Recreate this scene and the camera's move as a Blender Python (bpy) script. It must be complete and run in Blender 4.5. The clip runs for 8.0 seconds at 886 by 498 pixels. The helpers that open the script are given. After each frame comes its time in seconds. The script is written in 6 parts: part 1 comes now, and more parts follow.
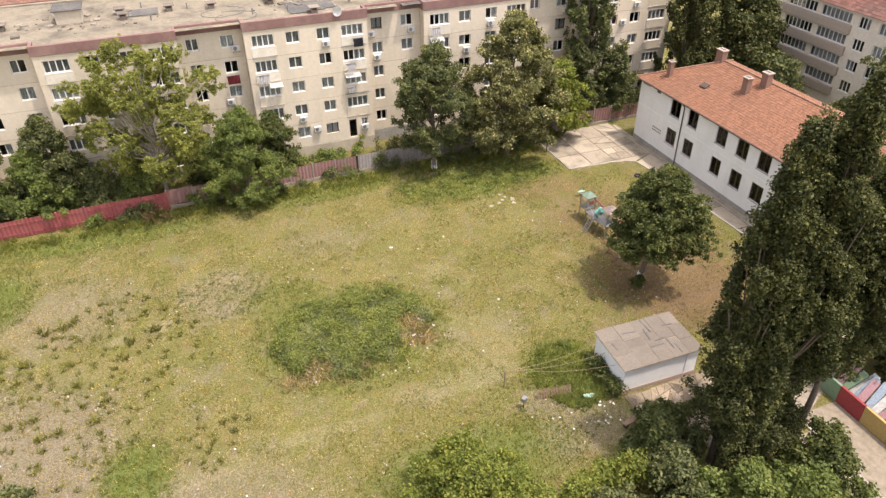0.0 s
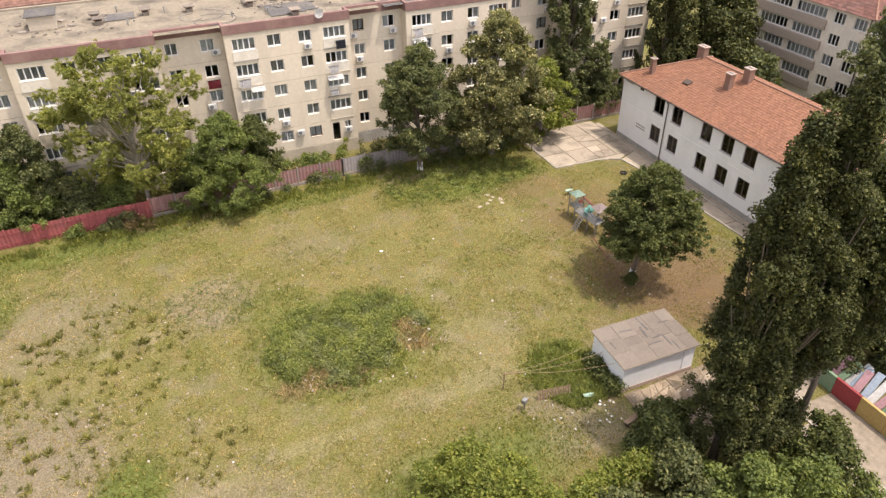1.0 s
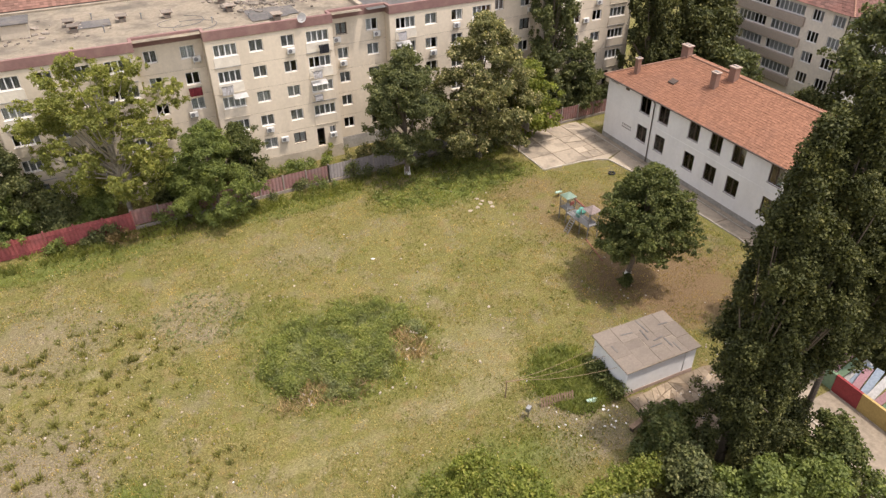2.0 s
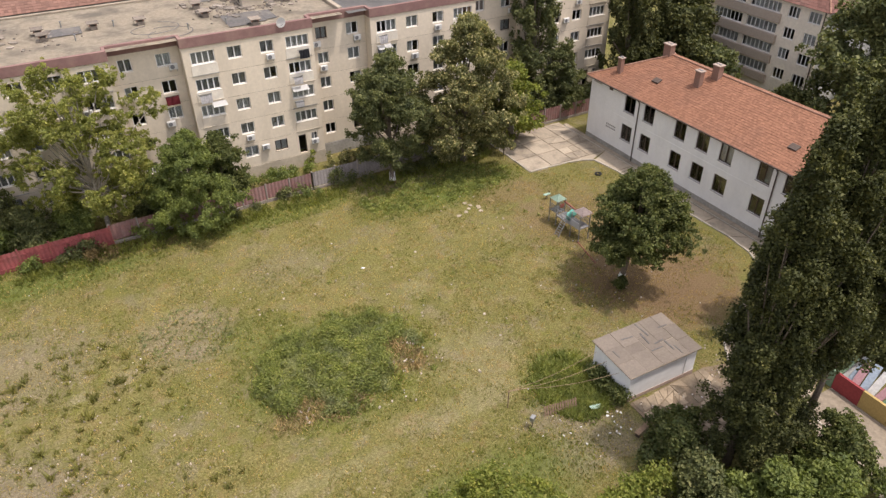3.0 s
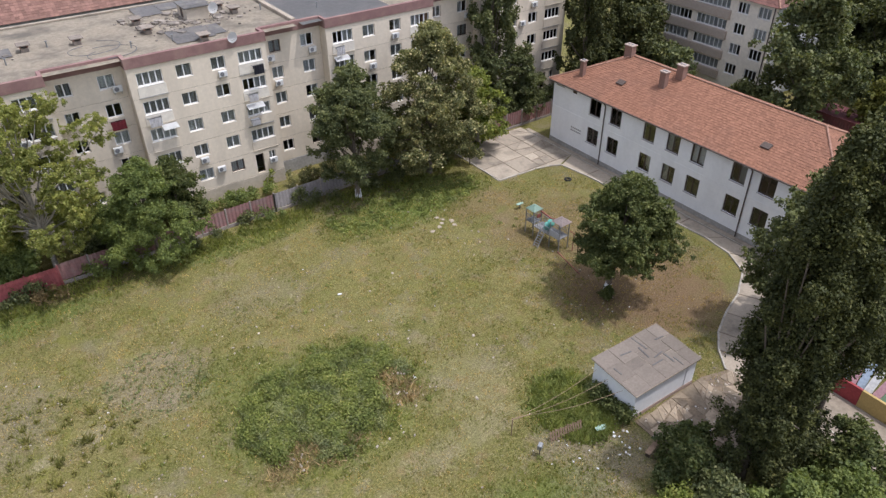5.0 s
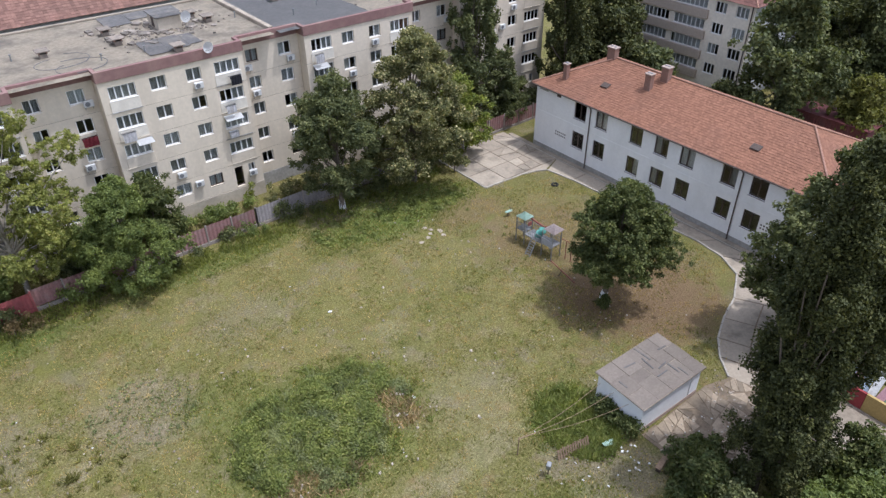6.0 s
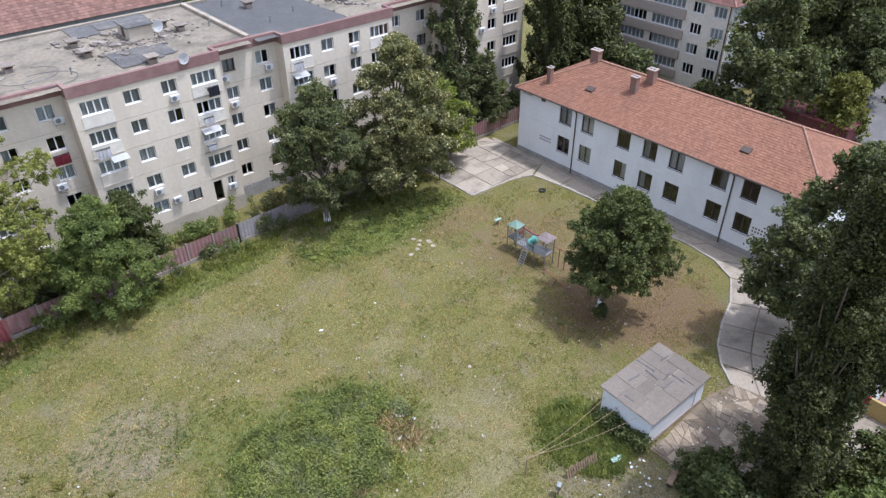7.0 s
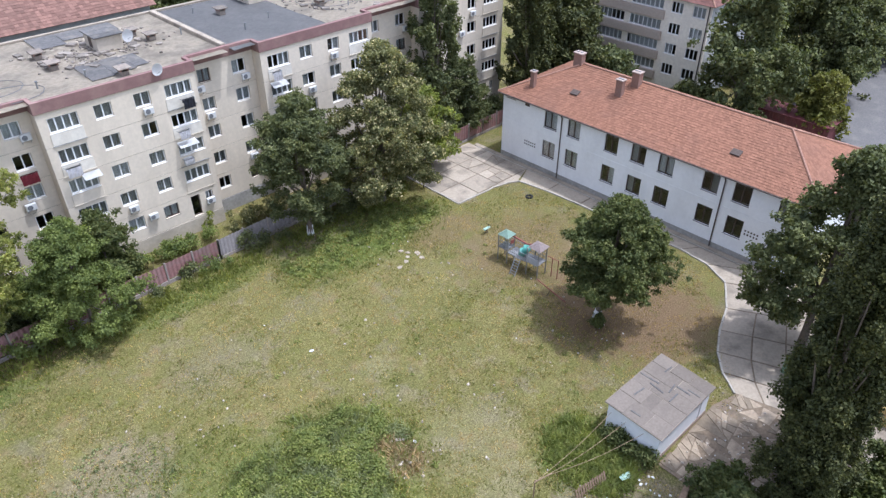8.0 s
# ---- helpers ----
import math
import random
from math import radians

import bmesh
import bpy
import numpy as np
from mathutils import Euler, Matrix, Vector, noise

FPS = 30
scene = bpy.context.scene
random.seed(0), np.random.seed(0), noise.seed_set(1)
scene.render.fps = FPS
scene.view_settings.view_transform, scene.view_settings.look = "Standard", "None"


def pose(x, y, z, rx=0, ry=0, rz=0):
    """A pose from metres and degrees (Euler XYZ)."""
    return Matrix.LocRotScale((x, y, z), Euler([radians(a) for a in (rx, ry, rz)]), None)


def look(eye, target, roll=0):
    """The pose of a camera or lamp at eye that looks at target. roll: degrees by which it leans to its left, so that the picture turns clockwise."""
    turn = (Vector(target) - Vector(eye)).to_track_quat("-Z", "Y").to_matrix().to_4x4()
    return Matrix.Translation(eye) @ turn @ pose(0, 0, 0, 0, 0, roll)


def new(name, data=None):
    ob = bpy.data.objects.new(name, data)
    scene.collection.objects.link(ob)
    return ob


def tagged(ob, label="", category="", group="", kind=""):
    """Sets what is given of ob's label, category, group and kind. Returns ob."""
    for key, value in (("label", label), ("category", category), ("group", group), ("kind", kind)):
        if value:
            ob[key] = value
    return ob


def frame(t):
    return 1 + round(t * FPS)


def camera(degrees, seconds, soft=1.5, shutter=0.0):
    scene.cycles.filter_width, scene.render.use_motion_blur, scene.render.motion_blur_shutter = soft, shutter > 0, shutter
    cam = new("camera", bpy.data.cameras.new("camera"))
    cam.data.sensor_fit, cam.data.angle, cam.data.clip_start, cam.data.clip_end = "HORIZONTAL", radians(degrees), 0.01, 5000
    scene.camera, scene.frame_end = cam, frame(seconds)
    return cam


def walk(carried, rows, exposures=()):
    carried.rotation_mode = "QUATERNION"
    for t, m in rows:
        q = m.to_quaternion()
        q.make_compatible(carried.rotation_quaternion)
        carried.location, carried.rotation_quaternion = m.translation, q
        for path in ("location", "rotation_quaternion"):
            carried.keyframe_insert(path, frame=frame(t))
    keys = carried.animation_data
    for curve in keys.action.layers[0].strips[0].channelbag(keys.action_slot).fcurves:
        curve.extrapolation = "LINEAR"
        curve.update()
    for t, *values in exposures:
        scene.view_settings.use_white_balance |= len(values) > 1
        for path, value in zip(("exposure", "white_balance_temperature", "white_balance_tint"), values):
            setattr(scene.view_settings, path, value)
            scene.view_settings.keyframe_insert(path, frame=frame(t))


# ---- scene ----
cam = camera(64.6, 8.0, soft=1.38)
METRES, EYE, TILT, LEAN, TURN = 18.08, 36.4, 0.0, 0.0, -20.9
ROWS = [
    (0.0, 0.0, 0.0, 0.0, -0.3, -34.58, 0.44),
    (0.5, -0.0385, 0.0138, -0.0052, -1.51, -34.57, 0.44),
    (1.0, -0.08, 0.0304, -0.0053, -2.83, -34.6, 0.47),
    (1.5, -0.1215, 0.0568, -0.0049, -4.04, -34.61, 0.49),
    (3.0, -0.2539, 0.1684, -0.0104, -8.19, -34.66, 0.49),
    (3.5, -0.2959, 0.211, -0.0088, -9.63, -34.7, 0.52),
    (4.0, -0.334, 0.2584, -0.0079, -11.12, -34.73, 0.5),
    (4.5, -0.3699, 0.3085, -0.0073, -12.63, -34.79, 0.47),
    (6.0, -0.477, 0.4953, -0.0069, -17.19, -34.89, 0.45),
    (6.5, -0.5089, 0.5517, -0.0049, -18.58, -34.93, 0.41),
    (7.0, -0.5427, 0.6242, -0.0034, -20.18, -34.98, 0.37),
    (7.5, -0.5669, 0.6949, -0.0028, -21.59, -35.05, 0.28),
    (8.0, -0.5937, 0.7636, -0.0056, -23.13, -35.09, 0.2),
]
EXPOSURES = [(0.0, 0.28, 6450, 17), (1.5, 0.12, 6500, 18), (3.0, -0.12, 6350, 18), (4.5, -0.27, 5800, 17), (6.0, -0.23, 5330, 16), (8.0, 0.09, 5150, 16)]
walk(cam, [(t, pose(0, 0, EYE, TILT, LEAN, TURN) @ pose(METRES * x, METRES * y, METRES * z, 90 + pitch, roll, yaw)) for t, x, y, z, yaw, pitch, roll in ROWS], EXPOSURES)

# ---- daylight: a high summer sun with thin cloud ----
SUN_WAY = Vector((-0.24, 0.24, -1.0)).normalized()
world = bpy.data.worlds.new("world")
scene.world = world
world.use_nodes = True
wn = world.node_tree
sky = wn.nodes.new("ShaderNodeTexSky")
sky.sky_type, sky.sun_disc = "NISHITA", False
sky.sun_elevation = math.asin(-SUN_WAY.z)
sky.sun_rotation = math.atan2(-SUN_WAY.x, -SUN_WAY.y)
sky.dust_density, sky.air_density = 3.0, 1.0
haze = wn.nodes.new("ShaderNodeHueSaturation")
haze.inputs["Saturation"].default_value = 0.25
wn.links.new(sky.outputs[0], haze.inputs["Color"])
wn.links.new(haze.outputs[0], wn.nodes["Background"].inputs[0])
wn.nodes["Background"].inputs[1].default_value = 0.285
sun = new("sun", bpy.data.lights.new("sun", "SUN"))
sun.data.energy, sun.data.angle, sun.data.color = 3.5, radians(1.2), (1.0, 0.93, 0.80)
sun.matrix_world = look((0, 0, 200), Vector((0, 0, 200)) + SUN_WAY)


# ---- materials ----
def ramp(nt, stops, src):
    r = nt.nodes.new("ShaderNodeValToRGB")
    while len(r.color_ramp.elements) < len(stops):
        r.color_ramp.elements.new(0.5)
    for e, (p, c) in zip(r.color_ramp.elements, stops):
        e.position, e.color = p, (*c, 1)
    nt.links.new(src, r.inputs[0])
    return r.outputs[0]


def mixc(nt, a, b, fac, mode="MIX"):
    m = nt.nodes.new("ShaderNodeMix")
    m.data_type, m.blend_type = "RGBA", mode
    for sock, v in ((m.inputs[0], fac), (m.inputs[6], a), (m.inputs[7], b)):
        if isinstance(v, bpy.types.NodeSocket):
            nt.links.new(v, sock)
        else:
            sock.default_value = v if isinstance(v, (int, float)) else (*v, 1)
    return m.outputs[2]


def mathn(nt, op, a, b=0.0):
    m = nt.nodes.new("ShaderNodeMath")
    m.operation = op
    for sock, v in zip(m.inputs, (a, b)):
        if isinstance(v, bpy.types.NodeSocket):
            nt.links.new(v, sock)
        else:
            sock.default_value = v
    return m.outputs[0]


def noisen(nt, scale, detail=4.0, rough=0.6, stretch=None):
    g = nt.nodes.new("ShaderNodeNewGeometry")
    src = g.outputs["Position"]
    if stretch:
        mp = nt.nodes.new("ShaderNodeMapping")
        mp.inputs["Scale"].default_value = stretch
        nt.links.new(src, mp.inputs[0])
        src = mp.outputs[0]
    n = nt.nodes.new("ShaderNodeTexNoise")
    n.inputs["Scale"].default_value, n.inputs["Detail"].default_value, n.inputs["Roughness"].default_value = scale, detail, rough
    nt.links.new(src, n.inputs["Vector"])
    return n.outputs[0]


def base_mat(name, rough=0.8, metal=0.0, spec=0.3):
    m = bpy.data.materials.new(name)
    m.use_nodes = True
    b = m.node_tree.nodes["Principled BSDF"]
    b.inputs["Roughness"].default_value, b.inputs["Metallic"].default_value = rough, metal
    b.inputs["Specular IOR Level"].default_value = spec
    return m, m.node_tree, b


def bumpn(nt, b, height, strength, dist):
    k = nt.nodes.new("ShaderNodeBump")
    k.inputs["Strength"].default_value, k.inputs["Distance"].default_value = strength, dist
    nt.links.new(height, k.inputs["Height"])
    nt.links.new(k.outputs[0], b.inputs["Normal"])


def M(name, c, var=0.25, big=0.35, fine=6.0, rough=0.8, metal=0.0, bump=0.3, dist=0.01, stain=None, amount=0.5, spec=0.3, rnd=0.0, island=0.0, stretch=None):
    """Worn surface: colour c varied at two scales, optional stain colour, optional random per object or per island."""
    m, nt, b = base_mat(name, rough, metal, spec)
    lo, hi = tuple(v * (1 - var) for v in c), tuple(min(1, v * (1 + var)) for v in c)
    f = noisen(nt, fine, 5.0, 0.65)
    col = ramp(nt, [(0.3, lo), (0.7, hi)], f)
    if stain:
        s = ramp(nt, [(0.48, (0, 0, 0)), (0.68, (1, 1, 1))], noisen(nt, big, 6.0, 0.65, stretch))
        col = mixc(nt, col, stain, mathn(nt, "MULTIPLY", s, amount))
    for out, k in (("object", rnd), ("island", island)):
        if k:
            if out == "object":
                o = nt.nodes.new("ShaderNodeObjectInfo").outputs["Random"]
            else:
                o = nt.nodes.new("ShaderNodeNewGeometry").outputs["Random Per Island"]
            col = mixc(nt, col, ramp(nt, [(0, (1 - k,) * 3), (1, (1 + k,) * 3)], o), 1.0, "MULTIPLY")
    nt.links.new(col, b.inputs["Base Color"])
    if bump:
        bumpn(nt, b, f, bump, dist)
    return m


def leaf_mat(name, dark, light, trans=0.35, tip=None):
    """Foliage: each leaf a little different, clumps and whole boughs varying in tone and towards yellow."""
    m, nt, b = base_mat(name, 0.62, 0.0, 0.22)
    g = nt.nodes.new("ShaderNodeNewGeometry")
    dark, light, tip = ((1.12 * k * c[0], k * c[1], 0.92 * k * c[2]) for k, c in ((1.85, dark), (1.5, light), (1.25, tip or light)))
    col = ramp(nt, [(0.0, dark), (0.82, light), (1.0, tip)], g.outputs["Random Per Island"])
    big = ramp(nt, [(0.3, (0.70, 0.74, 0.74)), (0.7, (1.22, 1.18, 1.05))], noisen(nt, 0.5, 3.0))
    bough = ramp(nt, [(0.32, (0.80, 0.82, 0.85)), (0.68, (1.20, 1.16, 1.0))], noisen(nt, 1.7, 2.0))
    col = mixc(nt, mixc(nt, col, big, 1.0, "MULTIPLY"), bough, 1.0, "MULTIPLY")
    nt.links.new(col, b.inputs["Base Color"])
    t = nt.nodes.new("ShaderNodeBsdfTranslucent")
    nt.links.new(mixc(nt, col, (1.25, 1.3, 0.6), 1.0, "MULTIPLY"), t.inputs[0])
    x = nt.nodes.new("ShaderNodeMixShader")
    x.inputs[0].default_value = trans
    nt.links.new(b.outputs[0], x.inputs[1])
    nt.links.new(t.outputs[0], x.inputs[2])
    nt.links.new(x.outputs[0], nt.nodes["Material Output"].inputs[0])
    return m


def glass_mat():
    m, nt, b = base_mat("window_glass")
    nt.nodes.remove(b)
    tr, gl, fr, mx = (nt.nodes.new(k) for k in ("ShaderNodeBsdfTransparent", "ShaderNodeBsdfGlossy", "ShaderNodeFresnel", "ShaderNodeMixShader"))
    tr.inputs[0].default_value = (0.84, 0.86, 0.86, 1)
    gl.inputs["Roughness"].default_value = 0.03
    fr.inputs[0].default_value = 1.42
    nt.links.new(fr.outputs[0], mx.inputs[0])
    nt.links.new(tr.outputs[0], mx.inputs[1])
    nt.links.new(gl.outputs[0], mx.inputs[2])
    nt.links.new(mx.outputs[0], nt.nodes["Material Output"].inputs[0])
    return m


def ground_mat():
    """Sun-dried meadow: yellow grass, green growth, bare grey-brown soil; worn places have their own spots."""
    m, nt, b = base_mat("dry_meadow", 0.95, 0.0, 0.1)
    fine = noisen(nt, 7.0, 6.0, 0.75)
    mid = noisen(nt, 0.9, 5.0, 0.7)
    wide = noisen(nt, 0.16, 4.0, 0.6)
    dry = ramp(nt, [(0.30, (0.066, 0.052, 0.019)), (0.5, (0.194, 0.160, 0.056)), (0.70, (0.355, 0.300, 0.130))], fine)
    green = ramp(nt, [(0.30, (0.042, 0.047, 0.012)), (0.70, (0.185, 0.186, 0.050))], fine)
    soil = ramp(nt, [(0.30, (0.095, 0.074, 0.050)), (0.70, (0.330, 0.268, 0.188))], fine)
    col = mixc(nt, dry, green, ramp(nt, [(0.38, (0.1,) * 3), (0.62, (0.85,) * 3)], mathn(nt, "ADD", mathn(nt, "MULTIPLY", mid, 0.55), mathn(nt, "MULTIPLY", wide, 0.45))))
    patch = ramp(nt, [(0.52, (0, 0, 0)), (0.62, (1, 1, 1))], noisen(nt, 0.33, 6.0, 0.75))
    col = mixc(nt, col, soil, mathn(nt, "MULTIPLY", patch, 0.42))
    fresh = ramp(nt, [(0.54, (0, 0, 0)), (0.66, (1, 1, 1))], noisen(nt, 0.42, 6.0, 0.78, (1, 1, 7.7)))
    col = mixc(nt, col, ramp(nt, [(0.28, (0.078, 0.080, 0.014)), (0.72, (0.225, 0.212, 0.048))], fine), mathn(nt, "MULTIPLY", fresh, 0.8))
    rust = ramp(nt, [(0.55, (0, 0, 0)), (0.70, (1, 1, 1))], noisen(nt, 0.55, 6.0, 0.7, (1, 1, 3.1)))
    col = mixc(nt, col, (0.215, 0.148, 0.068), mathn(nt, "MULTIPLY", rust, 0.7))
    pos = nt.nodes.new("ShaderNodeNewGeometry").outputs["Position"]

    def spot(x, y, rx, ry, wob=0.9):
        mp = nt.nodes.new("ShaderNodeMapping")
        mp.vector_type = "POINT"
        mp.inputs["Location"].default_value = (-x / rx, -y / ry, 0)
        mp.inputs["Scale"].default_value = (1 / rx, 1 / ry, 0)
        nt.links.new(pos, mp.inputs[0])
        ln = nt.nodes.new("ShaderNodeVectorMath")
        ln.operation = "LENGTH"
        nt.links.new(mp.outputs[0], ln.inputs[0])
        d = mathn(nt, "ADD", ln.outputs["Value"], mathn(nt, "MULTIPLY", mathn(nt, "SUBTRACT", mid, 0.5), wob * 1.6))
        return ramp(nt, [(0.55, (1, 1, 1)), (1.0, (0, 0, 0))], d)

    lush = ramp(nt, [(0.25, (0.056, 0.080, 0.016)), (0.75, (0.160, 0.190, 0.042))], fine)
    brown = ramp(nt, [(0.25, (0.101, 0.063, 0.032)), (0.75, (0.227, 0.155, 0.084))], fine)
    for s in SOIL:
        col = mixc(nt, col, soil, mathn(nt, "MULTIPLY", spot(*s[:4]), s[4]))
    straw = ramp(nt, [(0.25, (0.18, 0.15, 0.08)), (0.75, (0.40, 0.345, 0.21))], fine)
    for s in TRACK:
        col = mixc(nt, col, straw, mathn(nt, "MULTIPLY", spot(*s[:4]), s[4]))
    for s in LUSH:
        col = mixc(nt, col, lush, mathn(nt, "MULTIPLY", spot(*s[:4]), s[4]))
    for s in BROWN:
        col = mixc(nt, col, brown, mathn(nt, "MULTIPLY", spot(*s[:4]), s[4]))
    pale = ramp(nt, [(0.60, (0, 0, 0)), (0.72, (1, 1, 1))], noisen(nt, 2.3, 5.0, 0.8))
    col = mixc(nt, col, (0.46, 0.40, 0.27), mathn(nt, "MULTIPLY", pale, 0.72))
    flecks = ramp(nt, [(0.62, (0, 0, 0)), (0.74, (1, 1, 1))], noisen(nt, 14.0, 3.0, 0.7))
    col = mixc(nt, col, (0.42, 0.35, 0.195), mathn(nt, "MULTIPLY", flecks, 0.7))
    dull = ramp(nt, [(0.60, (0, 0, 0)), (0.70, (1, 1, 1))], noisen(nt, 3.6, 4.0, 0.75, (1, 1, 5.3)))
    col = mixc(nt, col, (0.080, 0.070, 0.028), mathn(nt, "MULTIPLY", dull, 0.62))
    nt.links.new(col, b.inputs["Base Color"])
    bumpn(nt, b, fine, 0.8, 0.13)
    return m


# worn and grown places of the meadow: x, y, radius x, radius y, strength
SOIL = [(-16, 36, 9, 10, 0.75), (-1, 50, 4.5, 4.5, 0.5), (-13, 52, 7, 6, 0.45), (21, 29.5, 5, 2.4, 0.7), (24, 63.5, 6, 2.2, 0.5), (-5, 28, 9, 6, 0.5), (9, 55, 5, 3, 0.3), (20, 26, 5, 2.5, 0.6)]
LUSH = [(27, 60, 10, 4.0, 0.9), (21.5, 31.5, 3.6, 3.5, 1.0), (8, 41, 8, 6.5, 0.8), (-10, 63, 12, 2.5, 0.8), (10, 63.5, 10, 2.0, 0.7), (-8, 33, 2.5, 3.5, 0.9), (4, 47, 4, 3, 0.4), (12, 26, 8, 3.5, 0.7), (-19, 56, 4, 5, 0.8)]
TRACK = [(-6, 31.5, 6.5, 0.8, 0.22), (4, 32.3, 6, 0.7, 0.25), (14, 33.2, 6, 1.4, 0.3), (17, 37, 4, 4, 0.22), (17, 46.5, 1.6, 1.4, 0.3), (-6, 47.5, 1.2, 0.8, 0.6), (-9, 47, 1.0, 0.7, 0.55)]
BROWN = [(35.5, 38.5, 8.5, 7.5, 0.95), (36, 49, 8, 6, 0.6), (33, 56, 5, 3, 0.5), (36.5, 33.5, 6, 3.5, 0.8), (13, 38.5, 2.2, 1.6, 0.4), (-3, 64.5, 6, 1.3, 0.6), (3.5, 37.5, 2.5, 1.5, 0.5)]

GROUND = ground_mat()
PLASTER = M("flats_render", (0.68, 0.585, 0.45), 0.07, 0.25, 3.0, 0.9, stain=(0.52, 0.445, 0.34), amount=0.65, bump=0.15, stretch=(1, 1, 0.35), rnd=0.04)
PLASTER_DARK = M("joint_mortar", (0.24, 0.20, 0.15), 0.2, rough=0.95)
PALE_PANEL = M("pale_balcony_panel", (0.73, 0.665, 0.55), 0.08, 0.6, 3.0, 0.9, stain=(0.55, 0.48, 0.38), amount=0.6)
MAROON = M("maroon_parapet_paint", (0.235, 0.135, 0.118), 0.12, 0.4, 2.5, 0.85, stain=(0.36, 0.24, 0.19), amount=0.5)
WHITEWASH = M("white_lime_paint", (0.84, 0.83, 0.81), 0.04, 0.3, 3.0, 0.85, stain=(0.66, 0.65, 0.63), amount=0.4, bump=0.12, stretch=(1, 1, 0.4))
PLINTH = M("grey_plinth_cement", (0.36, 0.34, 0.305), 0.2, 0.6, 4.0, 0.95, stain=(0.22, 0.205, 0.175), amount=0.6)
CONCRETE = M("old_concrete", (0.34, 0.282, 0.21), 0.14, 0.5, 5.0, 0.92, stain=(0.165, 0.138, 0.105), amount=0.8, rnd=0.2, bump=0.4)
ASPHALT = M("worn_asphalt", (0.13, 0.12, 0.11), 0.25, 0.5, 5.0, 0.95, stain=(0.21, 0.19, 0.16), amount=0.5)
KERB = M("kerb_stone", (0.40, 0.355, 0.29), 0.15, 0.8, 6.0, 0.9, rnd=0.12)
TILE = M("clay_roof_tile", (0.252, 0.124, 0.076), 0.22, 0.22, 6.0, 0.92, stain=(0.205, 0.108, 0.072), amount=0.6, island=0.15, spec=0.15)
TILE_OLD = M("old_clay_tile", (0.205, 0.112, 0.083), 0.2, 0.3, 6.0, 0.9, stain=(0.17, 0.10, 0.075), amount=0.6, island=0.25)
TILE_DARK = M("dark_red_tile", (0.155, 0.075, 0.058), 0.2, 0.3, 6.0, 0.9, stain=(0.11, 0.07, 0.058), amount=0.6, island=0.25)
PATCH = M("old_bitumen_patch", (0.125, 0.118, 0.11), 0.25, 0.5, 3.0, 1.0, stain=(0.24, 0.21, 0.17), amount=0.7, rnd=0.12, spec=0.1)
RIDGE = M("ridge_tile", (0.31, 0.175, 0.12), 0.2, 0.8, 6.0, 0.9, island=0.15)
BRICK = M("chimney_brick", (0.25, 0.145, 0.105), 0.2, 0.8, 9.0, 0.9, stain=(0.22, 0.16, 0.13), amount=0.5)
PALE_CAP = M("pale_cement_cap", (0.36, 0.28, 0.225), 0.12, 0.8, 6.0, 0.9)
ROOF_FELT = M("dusty_roof_felt", (0.485, 0.41, 0.305), 0.2, 0.30, 3.0, 0.95, stain=(0.23, 0.20, 0.16), amount=0.9, bump=0.4, dist=0.03)
ROOF_GREY = M("grey_bitumen_membrane", (0.215, 0.205, 0.192), 0.12, 0.4, 3.0, 0.8, stain=(0.29, 0.275, 0.25), amount=0.5, rnd=0.10)
SHED_FELT = M("shed_roof_felt", (0.19, 0.157, 0.125), 0.16, 0.7, 6.0, 0.95, stain=(0.15, 0.125, 0.10), amount=0.6, rnd=0.13)
PVC = M("white_window_plastic", (0.78, 0.77, 0.74), 0.05, rough=0.45, bump=0, rnd=0.08)
BROWN_FRAME = M("dark_brown_window_wood", (0.085, 0.062, 0.05), 0.2, rough=0.6, rnd=0.2)
GLASS = glass_mat()
CURTAIN = M("curtain_cloth", (0.56, 0.545, 0.52), 0.15, 0.5, 9.0, 0.95, rnd=0.45)
# the dimness of unlit rooms is put into this dark colour
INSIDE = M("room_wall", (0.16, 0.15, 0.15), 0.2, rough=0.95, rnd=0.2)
METAL_GREY = M("galvanised_steel", (0.30, 0.30, 0.29), 0.15, rough=0.5, metal=0.6)
DARK_METAL = M("rusty_dark_steel", (0.10, 0.075, 0.06), 0.3, rough=0.7, metal=0.3)
AC_WHITE = M("ac_casing", (0.60, 0.585, 0.55), 0.06, rough=0.5, rnd=0.1)
AC_DARK = M("ac_grille", (0.16, 0.16, 0.16), 0.2, rough=0.6)
SHED_RED = M("dark_red_sheet", (0.12, 0.035, 0.035), 0.2, 0.7, 4.0, 0.7, stain=(0.09, 0.05, 0.045), amount=0.5)
RED_PANEL = M("faded_red_sheet", (0.31, 0.085, 0.08), 0.15, 0.7, 4.0, 0.65, stain=(0.22, 0.10, 0.09), amount=0.5, rnd=0.08)
PINK_PANEL = M("weathered_pink_slats", (0.265, 0.14, 0.125), 0.2, 0.8, 5.0, 0.8, stain=(0.25, 0.20, 0.18), amount=0.6, rnd=0.12)
GREY_PANEL = M("weathered_grey_slats", (0.30, 0.265, 0.25), 0.2, 0.8, 5.0, 0.85, stain=(0.2, 0.18, 0.165), amount=0.6, rnd=0.12)
POST = M("concrete_post", (0.30, 0.255, 0.22), 0.2, rough=0.9, rnd=0.12)
BARK = M("bark", (0.145, 0.115, 0.085), 0.35, 2.0, 9.0, 0.95, bump=0.8, dist=0.05)
BARK_PALE = M("pale_bark", (0.34, 0.30, 0.24), 0.3, 2.0, 6.0, 0.95, stain=(0.18, 0.155, 0.12), amount=0.6)
